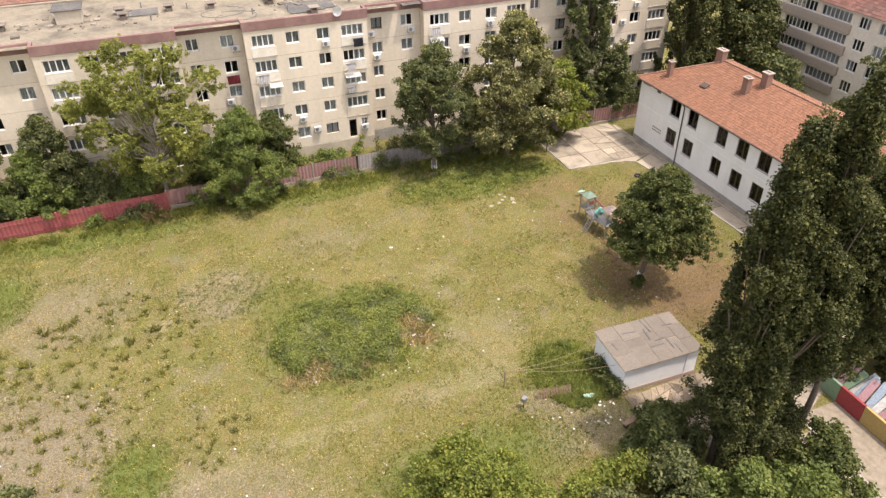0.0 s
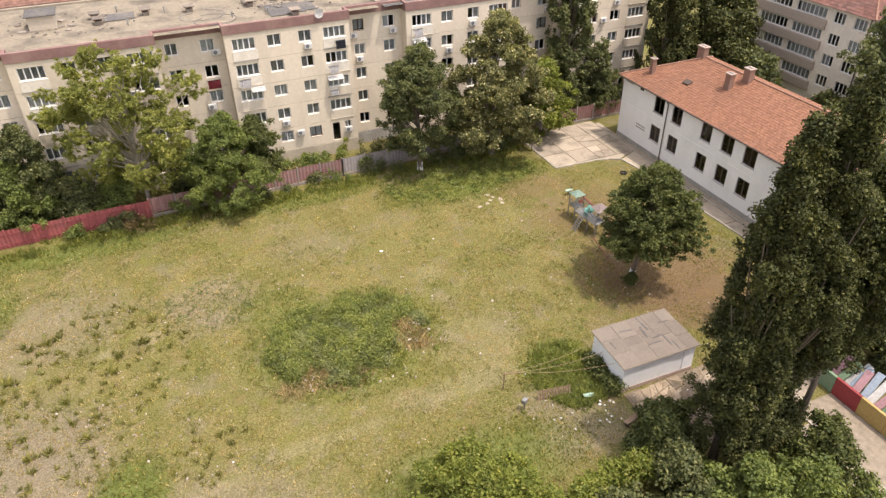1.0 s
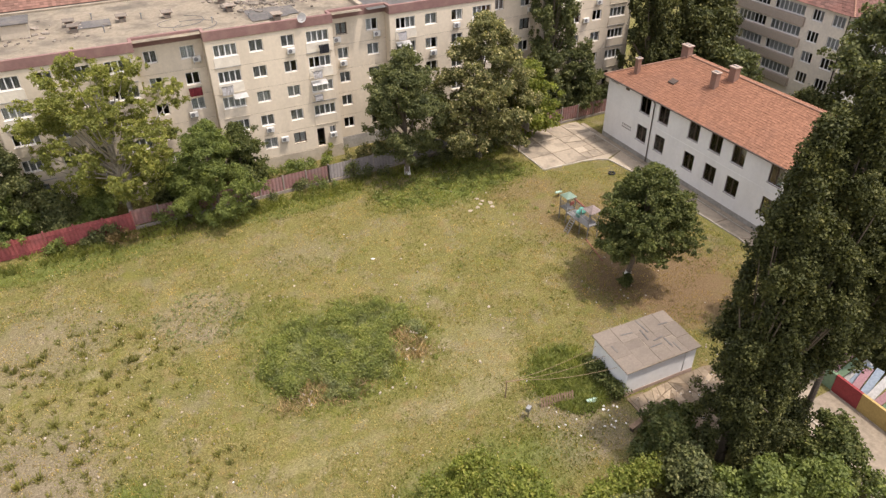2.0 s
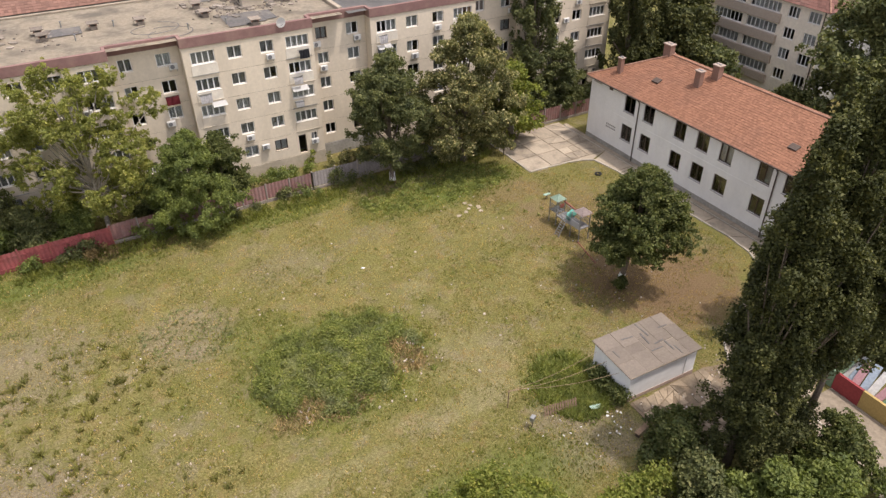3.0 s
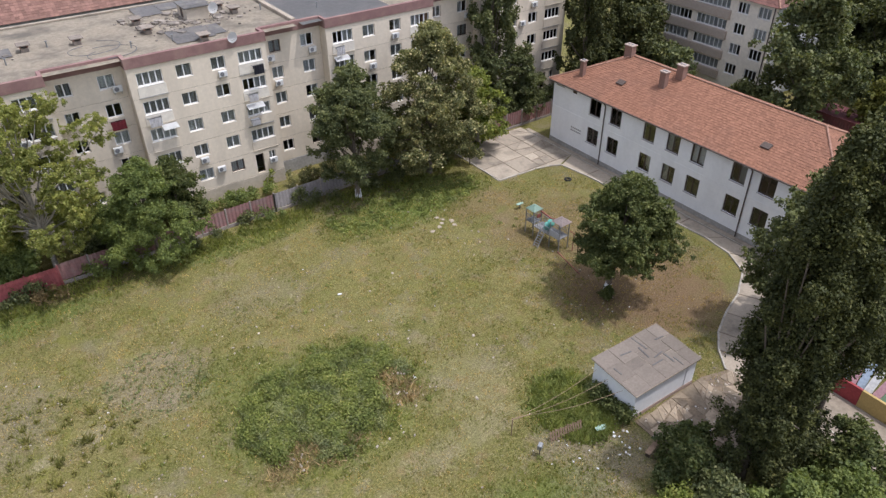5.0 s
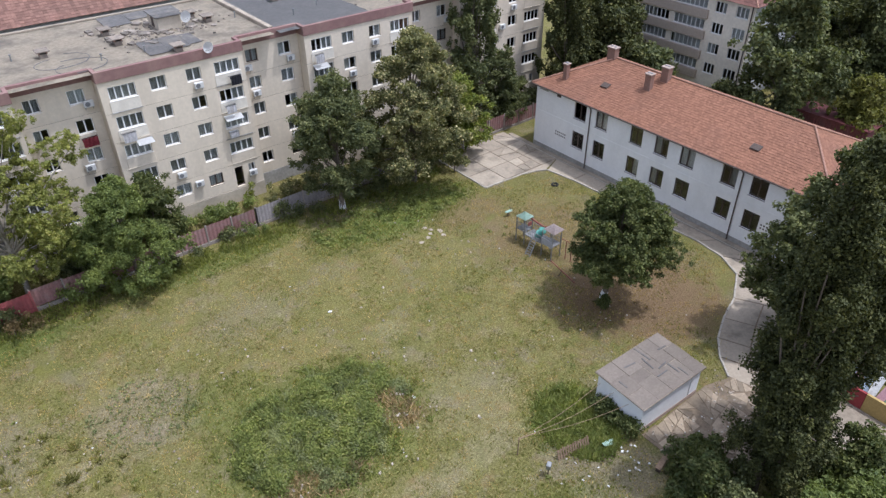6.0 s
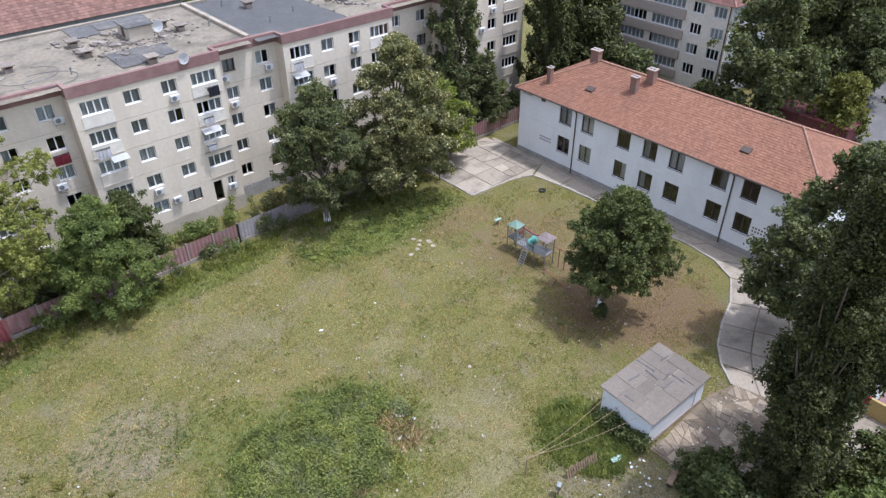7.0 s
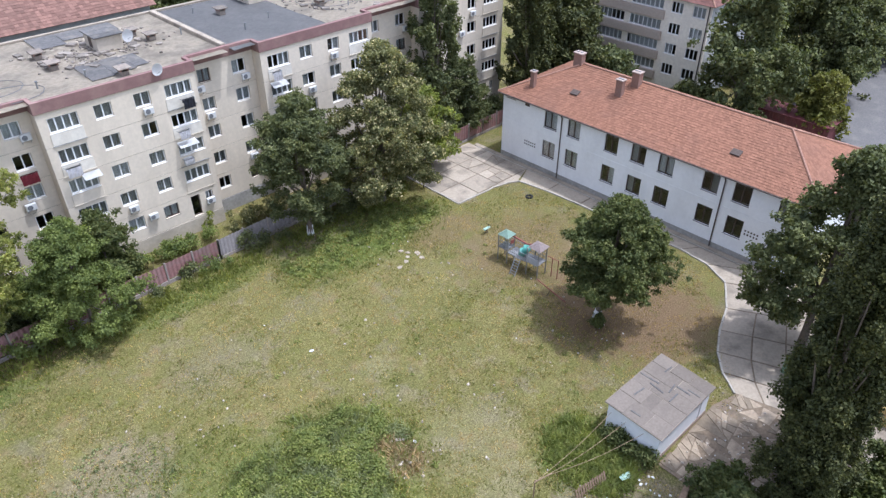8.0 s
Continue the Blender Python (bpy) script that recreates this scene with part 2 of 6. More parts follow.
LIME_COAT = M("lime_washed_trunk", (0.72, 0.70, 0.66), 0.1, rough=0.9)
LEAF_POPLAR = leaf_mat("poplar_leaves", (0.019, 0.025, 0.010), (0.055, 0.066, 0.025), 0.2, (0.11, 0.118, 0.05))
LEAF_LINDEN = leaf_mat("linden_leaves", (0.048, 0.060, 0.027), (0.150, 0.162, 0.082), 0.3, (0.46, 0.43, 0.27))
DEAD = leaf_mat("dead_stalk_blades", (0.12, 0.097, 0.056), (0.25, 0.208, 0.128), 0.2)
LEAF_DARK = leaf_mat("dark_leaves", (0.035, 0.048, 0.023), (0.102, 0.122, 0.058), 0.3, (0.15, 0.168, 0.09))
LEAF_PLANE = leaf_mat("airy_leaves", (0.076, 0.098, 0.028), (0.190, 0.216, 0.070), 0.4, (0.26, 0.27, 0.13))
LEAF_ACACIA = leaf_mat("acacia_leaves", (0.058, 0.086, 0.030), (0.138, 0.178, 0.062), 0.38)
LEAF_CHESTNUT = leaf_mat("chestnut_leaves", (0.028, 0.042, 0.015), (0.084, 0.104, 0.040), 0.3, (0.13, 0.148, 0.068))
LEAF_BRIGHT = leaf_mat("bright_leaves", (0.062, 0.088, 0.020), (0.150, 0.185, 0.048), 0.4, (0.24, 0.25, 0.09))
LEAF_OLIVE = leaf_mat("olive_weed_leaves", (0.066, 0.076, 0.024), (0.150, 0.156, 0.056), 0.3, (0.22, 0.212, 0.09))
LEAF_YELLOW = leaf_mat("yellow_green_leaves", (0.058, 0.070, 0.020), (0.125, 0.132, 0.042), 0.4)
LEAF_WEED = leaf_mat("weed_leaves", (0.070, 0.098, 0.030), (0.165, 0.200, 0.066), 0.35, (0.22, 0.235, 0.105))
LEAF_LUSH = leaf_mat("lush_grass_blades", (0.054, 0.074, 0.020), (0.140, 0.162, 0.044), 0.38)
LEAF_BROWN = leaf_mat("dry_brown_leaves", (0.075, 0.060, 0.030), (0.15, 0.12, 0.065), 0.25)
LEAF_SAGE = leaf_mat("sage_weed_leaves", (0.080, 0.105, 0.050), (0.175, 0.202, 0.104), 0.3)
GRASS_DRY = leaf_mat("dry_grass", (0.150, 0.120, 0.048), (0.312, 0.260, 0.124), 0.3, (0.41, 0.356, 0.20))
GRASS_GREEN = leaf_mat("green_grass", (0.061, 0.078, 0.019), (0.145, 0.158, 0.046), 0.35, (0.212, 0.196, 0.078))
STRAW = M("dead_stalks", (0.33, 0.235, 0.14), 0.25, rough=0.95)
RUBBLE = M("rubble_stone", (0.42, 0.36, 0.285), 0.2, 0.8, 6.0, 0.95, island=0.3)
LITTER = M("white_litter", (0.70, 0.69, 0.66), 0.06, rough=0.6, bump=0)
CLOTH_RED = M("red_rug_cloth", (0.23, 0.04, 0.05), 0.3, 2.0, 5.0, 0.95)
CLOTH_WHITE = M("white_laundry", (0.74, 0.72, 0.72), 0.1, rough=0.95)
CLOTH_DARK = M("dark_laundry", (0.05, 0.05, 0.06), 0.3, rough=0.95)
TURQ = M("turquoise_plastic", (0.13, 0.36, 0.29), 0.15, rough=0.4)
MINT = M("mint_painted_sheet", (0.33, 0.45, 0.36), 0.2, rough=0.6)
RED_PAINT = M("worn_red_paint", (0.22, 0.07, 0.055), 0.25, rough=0.6)
WOOD = M("weathered_wood", (0.24, 0.165, 0.105), 0.3, rough=0.9)
MUR_RED = M("mural_red", (0.28, 0.05, 0.05), 0.15, rough=0.8)
MUR_YEL = M("mural_yellow", (0.42, 0.30, 0.11), 0.15, rough=0.8)
MUR_GREEN = M("mural_green", (0.18, 0.26, 0.16), 0.15, rough=0.8)
MUR_PINK = M("mural_pink", (0.38, 0.22, 0.23), 0.2, rough=0.8)
MUR_BLUE = M("mural_blue", (0.30, 0.36, 0.42), 0.2, rough=0.8)
MUR_GREY = M("mural_pale", (0.52, 0.51, 0.48), 0.2, rough=0.8)
CAR_WHITE = M("car_paint_white", (0.75, 0.75, 0.75), 0.03, rough=0.3, bump=0, spec=0.5)
TYRE = M("tyre_rubber", (0.03, 0.03, 0.03), 0.2, rough=0.9)
COBBLE = M("sandy_paving", (0.25, 0.205, 0.15), 0.25, 0.6, 2.5, 0.95, stain=(0.28, 0.23, 0.17), amount=0.6)


# ---- building blocks ----
def finish(name, bm, mat):
    bmesh.ops.recalc_face_normals(bm, faces=bm.faces)
    me = bpy.data.meshes.new(name)
    bm.to_mesh(me)
    bm.free()
    for k in (mat if isinstance(mat, (list, tuple)) else [mat]):
        me.materials.append(k)
    return me


def part(name, bm, mat, parent, label=""):
    """One mesh object under a thing or a part; places are the parent's own."""
    ob = new(name, finish(name, bm, mat) if isinstance(bm, bmesh.types.BMesh) else bm)
    ob.parent = parent
    return tagged(ob, label)


def thing(name, label, category, at=(0, 0, 0), turn=0.0, group="", kind=""):
    ob = new(name)
    ob.empty_display_size = 0.3
    ob.matrix_basis = pose(*at, 0, 0, turn)
    return tagged(ob, label, category, group, kind)


def solo(name, bm, mat, label, category, kind="", group=""):
    return tagged(new(name, finish(name, bm, mat)), label, category, group, kind)


def box(bm, x0, x1, y0, y1, z0, z1, bevel=0.0):
    geo = bmesh.ops.create_cube(bm, size=1.0, matrix=Matrix.LocRotScale(((x0 + x1) / 2, (y0 + y1) / 2, (z0 + z1) / 2), None, (abs(x1 - x0), abs(y1 - y0), abs(z1 - z0))))
    if bevel:
        es = {e for v in geo["verts"] for e in v.link_edges}
        bmesh.ops.bevel(bm, geom=list(es), offset=bevel, segments=1, affect="EDGES", profile=0.5)
    return geo["verts"]


def boxed(*a, bevel=0.0):
    bm = bmesh.new()
    box(bm, *a, bevel=bevel)
    return bm


def tube(bm, pts, radii, sides=8):
    rings = []
    for i, p in enumerate(pts):
        p = Vector(p)
        d = (Vector(pts[min(i + 1, len(pts) - 1)]) - Vector(pts[max(i - 1, 0)])).normalized()
        u = d.orthogonal().normalized()
        w = d.cross(u)
        rings.append([bm.verts.new(p + radii[i] * (math.cos(a) * u + math.sin(a) * w)) for a in (2 * math.pi * k / sides for k in range(sides))])
    for a, c in zip(rings, rings[1:]):
        for k in range(sides):
            bm.faces.new((a[k], a[(k + 1) % sides], c[(k + 1) % sides], c[k]))
    bm.faces.new(rings[0][::-1])
    bm.faces.new(rings[-1])


def rod(a, c, r, sides=6):
    bm = bmesh.new()
    tube(bm, [a, c], [r, r], sides)
    return bm


def prism(bm, outline, z0, z1):
    lo = [bm.verts.new((x, y, z0)) for x, y in outline]
    hi = [bm.verts.new((x, y, z1)) for x, y in outline]
    n = len(outline)
    bm.faces.new(lo[::-1])
    bm.faces.new(hi)
    for k in range(n):
        bm.faces.new((lo[k], lo[(k + 1) % n], hi[(k + 1) % n], hi[k]))


def holed(bm, u0, u1, z0, z1, holes, depth, put):
    """A wall slab with openings right through. put(u, d, z) gives the place; d runs inwards from the outer face."""
    us = sorted({u0, u1, *(h for o in holes for h in o[:2])})
    zs = sorted({z0, z1, *(h for o in holes for h in o[2:])})
    solid = {(i, j) for i in range(len(us) - 1) for j in range(len(zs) - 1)
             if not any(o[0] - 1e-6 <= us[i] and us[i + 1] <= o[1] + 1e-6 and o[2] - 1e-6 <= zs[j] and zs[j + 1] <= o[3] + 1e-6 for o in holes)}
    cache = {}

    def v(i, j, d):
        if (i, j, d) not in cache:
            cache[i, j, d] = bm.verts.new(put(us[i], d, zs[j]))
        return cache[i, j, d]

    for i, j in solid:
        for d in (0.0, depth):
            bm.faces.new((v(i, j, d), v(i + 1, j, d), v(i + 1, j + 1, d), v(i, j + 1, d)))
        for (a, c), (di, dj) in ((((i, j), (i + 1, j)), (0, -1)), (((i, j + 1), (i + 1, j + 1)), (0, 1)), (((i, j), (i, j + 1)), (-1, 0)), (((i + 1, j), (i + 1, j + 1)), (1, 0))):
            if (i + di, j + dj) not in solid:
                bm.faces.new((v(*a, 0.0), v(*c, 0.0), v(*c, depth), v(*a, depth)))


MESHES = {}


def window_meshes(w, h, mullions, mat):
    """Frame with mullions, one pane mesh, sill, curtain; the window faces -y with its lower left outer corner at the origin."""
    key = (round(w, 2), round(h, 2), mullions, mat.name)
    if key not in MESHES:
        f = 0.075
        bm = bmesh.new()
        box(bm, 0, w, 0.08, 0.17, 0, f)
        box(bm, 0, w, 0.08, 0.17, h - f, h)
        box(bm, 0, f, 0.08, 0.17, f, h - f)
        box(bm, w - f, w, 0.08, 0.17, f, h - f)
        for k in range(1, mullions + 1):
            x = w * k / (mullions + 1)
            box(bm, x - 0.05, x + 0.05, 0.075, 0.17, f, h - f)
        cell = w / (mullions + 1)
        MESHES[key] = (finish("frame_mesh", bm, mat), finish("pane_mesh", boxed(f * 0.6, cell - f * 0.6, 0.12, 0.128, f * 0.6, h - f * 0.6), GLASS),
                       finish("sill_mesh", boxed(-0.05, w + 0.05, -0.09, 0.10, -0.04, -0.004, bevel=0.01), mat), cell)
    return MESHES[key]


def curtain_mesh(w, h):
    key = ("curtain", round(w, 2), round(h, 2))
    if key not in MESHES:
        bm = bmesh.new()
        n = 15
        vs = [[bm.verts.new((w * i / n, 0.26 + 0.03 * math.sin(i * 2.3), z)) for i in range(n + 1)] for z in (0.02, h - 0.04)]
        for i in range(n):
            bm.faces.new((vs[0][i], vs[0][i + 1], vs[1][i + 1], vs[1][i]))
        MESHES[key] = finish("curtain_mesh", bm, CURTAIN)
    return MESHES[key]


def window(house, m, w, h, mullions=1, mat=None, rng=random, drawn=0.35):
    fr, pane, sill, cell = window_meshes(w, h, mullions, mat or PVC)
    ob = new("window", fr)
    ob.parent, ob.matrix_basis = house, m
    part("sill", sill, None, ob)
    for k in range(mullions + 1):
        p = part("pane", pane, None, ob)
        p.location.x = cell * k
        p.visible_shadow = False
    if rng.random() < drawn:
        cw = w * rng.choice((0.5, 0.94, 0.94))
        c = part("curtain", curtain_mesh(cw, h), None, ob)
        c.location.x = rng.choice((0.03, w - cw - 0.03))
    return ob


# ---- ground: one sheet to the horizon, with a rubble mound ----
def ground_z(x, y):
    mound = max(0.0, 1 - ((x - 8.2) / 6.8) ** 2 - ((y - 41.0) / 5.4) ** 2)
    z = 1.25 * mound ** 0.8 * (0.8 + 0.5 * noise.noise((x * 0.5, y * 0.5, 3.0)))
    inside = max(0.0, min(1.0, (x + 32) / 4, (33 - x) / 5, (y - 2) / 5, (64 - y) / 3))
    return z + inside * (0.10 * noise.noise((x * 0.21, y * 0.21, 0.0)) + 0.05 * noise.noise((x * 0.8, y * 0.8, 5.0)))


def ground_sheet():
    xs = [-1600, -700, -300, -140, -80, -50] + list(np.arange(-36, 50.1, 0.6)) + [60, 75, 95, 140, 300, 700, 1600]
    ys = [-1600, -700, -300, -120, -60, -30, -10] + list(np.arange(0, 68.1, 0.6)) + [75, 90, 120, 200, 400, 800, 1800]
    bm = bmesh.new()
    rows = [[bm.verts.new((x, y, ground_z(x, y))) for x in xs] for y in ys]
    for a, c in zip(rows, rows[1:]):
        for i in range(len(xs) - 1):
            bm.faces.new((a[i], a[i + 1], c[i + 1], c[i])).smooth = True
    return solo("ground", bm, GROUND, "sun-dried meadow of yellow and green grass with bare soil", "ground", "structure")


ground_sheet()


# ---- five-storey block of flats ----
BAYS = [(-31.7, -19.0), (-12.6, 0.1), (6.4, 19.2), (25.5, 38.3), (44.7, 58.0)]
FRONT, BACKSET, REAR = 72.0, 73.3, 88.0
FLOOR0, STOREY, WALL_TOP, ATTIC = 1.45, 2.645, 14.82, 15.75


def flats():
    house = thing("apartment_building", "five-storey cream apartment block with maroon parapet and worn render", "apartment block")
    rng = random.Random(5)
    sections = []
    for k, (a, c) in enumerate(BAYS):
        sections.append((a, c, FRONT, True))
        if k + 1 < len(BAYS):
            sections.append((c, BAYS[k + 1][0], BACKSET, False))
    core = bmesh.new()
    for a, c, y, bay in sections:
        holes_all = []
        for s in range(5):
            z0 = FLOOR0 + STOREY * s
            top = z0 + 2.27
            w = c - a
            if bay:
                hs = [(a + 4.15, a + 5.55, top - 1.2, top), (a + 7.35, a + 8.7, top - 1.2, top)]
                if s == 0:
                    hs = [(a + 0.9, a + 2.3, top - 1.15, top)] + hs + [(a + 9.95, a + 10.8, top - 2.1, top), (a + 11.4, a + 12.1, top - 1.1, top)]
                else:
                    hs = [(a + 0.7, a + 2.95, top - 1.2, top)] + hs + [(a + 9.95, a + 12.3, top - 1.15, top)]
            else:
                hs = [(a + 0.75, a + 1.95, top - 1.2, top), (a + w - 2.2, a + w - 0.85, top - 1.25, top)]
            z1 = z0 + STOREY - 0.03 if s < 4 else WALL_TOP
            bm = bmesh.new()
            holed(bm, a + 0.012, c - 0.012, z0, z1, hs, 0.3, lambda u, d, z: (u, y + d, z))
            part("wall_panel", bm, PLASTER, house)
            for n, (u0, u1, b0, b1) in enumerate(hs):
                wide = u1 - u0
                if wide < 0.9 and b1 - b0 > 1.8:
                    window(house, Matrix.Translation((u0, y + 0.12, b0)), wide, b1 - b0, 0, BROWN_FRAME, rng, 0)
                    continue
                balcony = bay and s > 0 and wide > 2
                window(house, Matrix.Translation((u0, y + (0.02 if balcony else 0.08), b0)), wide, b1 - b0, 3 if wide > 2 else 1, PVC if balcony or rng.random() < 0.88 else BROWN_FRAME, rng, 0.88)
                if balcony:
                    bal = boxed(u0 - 0.12, u1 + 0.12, y - 0.055, y - 0.004, b0 - 1.0, b0 - 0.06, bevel=0.015)
                    part("balcony", bal, PALE_PANEL if rng.random() < 0.35 else PLASTER, house)
                    part("balcony_edge", boxed(u0 - 0.16, u1 + 0.16, y - 0.08, y - 0.004, b0 - 1.08, b0 - 1.004, bevel=0.012), PLINTH if rng.random() < 0.5 else PLASTER, house)
        # floor bands behind the joints, plinth, attic
        box(core, a + 0.02, c - 0.02, y + 0.05, y + 0.28, FLOOR0 - 0.04, FLOOR0 - 0.002)
        part("plinth", boxed(a, c, y - 0.05, y + 0.3, 0, FLOOR0 - 0.04), PLINTH if not bay else M_BASE, house)
        for s in range(1, 5):
            z = FLOOR0 + STOREY * s
            box(core, a + 0.02, c - 0.02, y + 0.03, y + 0.28, z - 0.029, z - 0.001)
        at = bmesh.new()
        box(at, a - (0.06 if bay else -0.05), c + (0.06 if bay else -0.05), y - 0.10, y + 0.25, WALL_TOP + 0.002, ATTIC, bevel=0.02)
        part("parapet", at, MAROON, house, "faded maroon parapet band")
    for k, (a, c) in enumerate(BAYS):
        for x, side in ((a, 1), (c, -1)):
            part("side_wall", boxed(x, x + side * 0.3, FRONT + 0.31, BACKSET + 0.31, 0, WALL_TOP), PLASTER, house)
            part("parapet", boxed(x - side * 0.06, x + side * 0.25, FRONT + 0.26, BACKSET + 0.1, WALL_TOP + 0.002, ATTIC - 0.01), MAROON, house)
    part("floor_joint", core, PLASTER_DARK, house)
    x0, x1 = BAYS[0][0], BAYS[-1][1]
    part("end_wall", boxed(x1 - 0.3, x1 - 0.002, FRONT + 0.31, REAR, 0, ATTIC - 0.02), PLASTER, house)
    part("end_wall", boxed(x0 + 0.002, x0 + 0.3, FRONT + 0.31, REAR, 0, ATTIC), PLASTER, house)
    part("rear_wall", boxed(x0 + 0.3, x1 - 0.3, REAR - 0.3, REAR - 0.002, 0, ATTIC - 0.205), PLASTER, house)
    part("rear_parapet", boxed(x0 + 0.3, x1 - 0.3, REAR - 0.35, REAR + 0.1, ATTIC - 0.20, ATTIC - 0.05), CONCRETE, house)
    for s in range(5):
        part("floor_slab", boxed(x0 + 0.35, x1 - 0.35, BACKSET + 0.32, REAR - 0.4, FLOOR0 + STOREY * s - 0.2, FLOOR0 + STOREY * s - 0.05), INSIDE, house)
    # added dark sheet behind the windows, standing in for unlit rooms
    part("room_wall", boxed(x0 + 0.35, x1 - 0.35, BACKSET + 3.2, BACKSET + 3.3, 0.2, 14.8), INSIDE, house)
    # roofs: dusty felt, one grey membrane part with an upstand at the expansion joint
    def roof(name, u0, u1, mat):
        bm = bmesh.new()
        n = max(4, int((u1 - u0) / 1.2))
        g = [[bm.verts.new((u0 + (u1 - u0) * i / n, FRONT + 0.26 + (REAR - 0.36 - FRONT - 0.26) * j / 12, 15.52 + 0.07 * noise.noise((i * 0.9 + u0, j * 0.9, 0)))) for i in range(n + 1)] for j in range(13)]
        for r, q in zip(g, g[1:]):
            for i in range(n):
                bm.faces.new((r[i], r[i + 1], q[i + 1], q[i])).smooth = True
        bmesh.ops.solidify(bm, geom=bm.faces[:], thickness=0.2)
        part(name, bm, mat, house)
    roof("roof", x0 + 0.3, 22.7, ROOF_FELT)
    roof("roof", 23.3, 33.5, ROOF_GREY)
    roof("roof", 33.52, x1 - 0.3, ROOF_FELT)
    part("joint_upstand", boxed(22.75, 23.25, BACKSET + 0.3, REAR - 0.4, 15.3, 15.86, bevel=0.05), CONCRETE, house)
    return house


M_BASE = M("flats_base_render", (0.50, 0.43, 0.33), 0.1, 0.4, 3.0, 0.95, stain=(0.33, 0.285, 0.22), amount=0.6)
flats()


# ---- two-storey white house with a hipped tile roof ----
WX, WX1, WY0, WY1, EAVE, RIDGE_Z = 48.15, 60.6, 29.9, 62.7, 7.40, 10.15


def tiled_slope(bm, a, c, r0, r1, pitch=0.30, width=0.24, rng=None):
    """Courses of tiles over the quad eave a-c, ridge r0-r1: each tile is a small lifted slab."""
    a, c, r0, r1 = (Vector(v) for v in (a, c, r0, r1))
    n = max(1, round(((a + c) / 2 - (r0 + r1) / 2).length / pitch))
    nor = (c - a).cross((r0 + r1) / 2 - (a + c) / 2).normalized()
    if nor.z < 0:
        nor = -nor
    for j in range(n):
        p0, p1 = a.lerp(r0, j / n), c.lerp(r1, j / n)
        q0, q1 = a.lerp(r0, min(1, (j + 1.12) / n)), c.lerp(r1, min(1, (j + 1.12) / n))
        m = max(1, round((p1 - p0).length / width))
        for i in range(m):
            s0, s1 = i / m + 0.03 / m, (i + 1) / m - 0.03 / m
            lift = nor * (0.034 + rng.uniform(-0.012, 0.016))
            b0, b1, t0, t1 = p0.lerp(p1, s0), p0.lerp(p1, s1), q0.lerp(q1, s0), q0.lerp(q1, s1)
            vs = [bm.verts.new(v) for v in (b0 + lift, b1 + lift, t1 + nor * 0.012, t0 + nor * 0.012, b0, b1)]
            bm.faces.new((vs[0], vs[1], vs[2], vs[3]))
            bm.faces.new((vs[4], vs[5], vs[1], vs[0]))


def ridge_line(parent, a, c, r=0.10):
    a, c = Vector(a), Vector(c)
    n = max(1, round((c - a).length / 0.42))
    bm = bmesh.new()
    for k in range(n):
        p, q = a.lerp(c, k / n), a.lerp(c, (k + 1.08) / n)
        tube(bm, [p, q], [r, r * 0.88], 8)
    tagged(part("ridge_tiles", bm, RIDGE, parent), kind="stuff")


def hipped_roof(house, x0, x1, y0, y1, ze, zr, hip0, hip1, mat, rng, width=0.24, pitch=0.30):
    xm = (x0 + x1) / 2
    A, B, C, D = (x0, y0, ze), (x1, y0, ze), (x1, y1, ze), (x0, y1, ze)
    R0, R1 = (xm, y0 + hip0, zr), (xm, y1 - hip1, zr)
    base = bmesh.new()
    v = [base.verts.new(p) for p in (A, B, C, D, R0, R1)]
    for f in ((0, 3, 5, 4), (1, 2, 5, 4), (0, 1, 4), (3, 2, 5), (0, 1, 2, 3)):
        base.faces.new([v[i] for i in f])
    part("roof", base, mat, house)
    bm = bmesh.new()
    for q in ((A, D, R0, R1), (C, B, R1, R0), (B, A, R0, R0), (D, C, R1, R1)):
        tiled_slope(bm, *q, pitch=pitch, width=width, rng=rng)
    tagged(part("roof_tiles", bm, mat, house, "weathered clay tiles"), kind="stuff")
    for a, c in ((R0, R1), (A, R0), (B, R0), (D, R1), (C, R1)):
        ridge_line(house, Vector(a) + Vector((0, 0, 0.06)), Vector(c) + Vector((0, 0, 0.06)))
    return xm


def chimney(house, x, y, z0, z1, sx=0.55, sy=0.8):
    ch = part("chimney", boxed(x - sx / 2, x + sx / 2, y - sy / 2, y + sy / 2, z0, z1 - 0.12, bevel=0.02), BRICK, house)
    part("cap", boxed(x - sx / 2 - 0.08, x + sx / 2 + 0.08, y - sy / 2 - 0.08, y + sy / 2 + 0.08, z1 - 0.118, z1, bevel=0.02), PALE_CAP, ch, "dull brick-coloured cement chimney cap")
    for k in (-0.22, 0.22):
        part("flue", boxed(x - 0.12, x + 0.12, y + k * sy - 0.1, y + k * sy + 0.1, z1 + 0.002, z1 + 0.05), AC_DARK, ch)


W_WINDOWS = [(55.47, 57.1), (52.62, 54.15), (48.22, 49.7), (45.22, 46.75), (42.3, 43.85), (37.95, 39.45), (35.05, 36.6), (31.2, 32.7)]


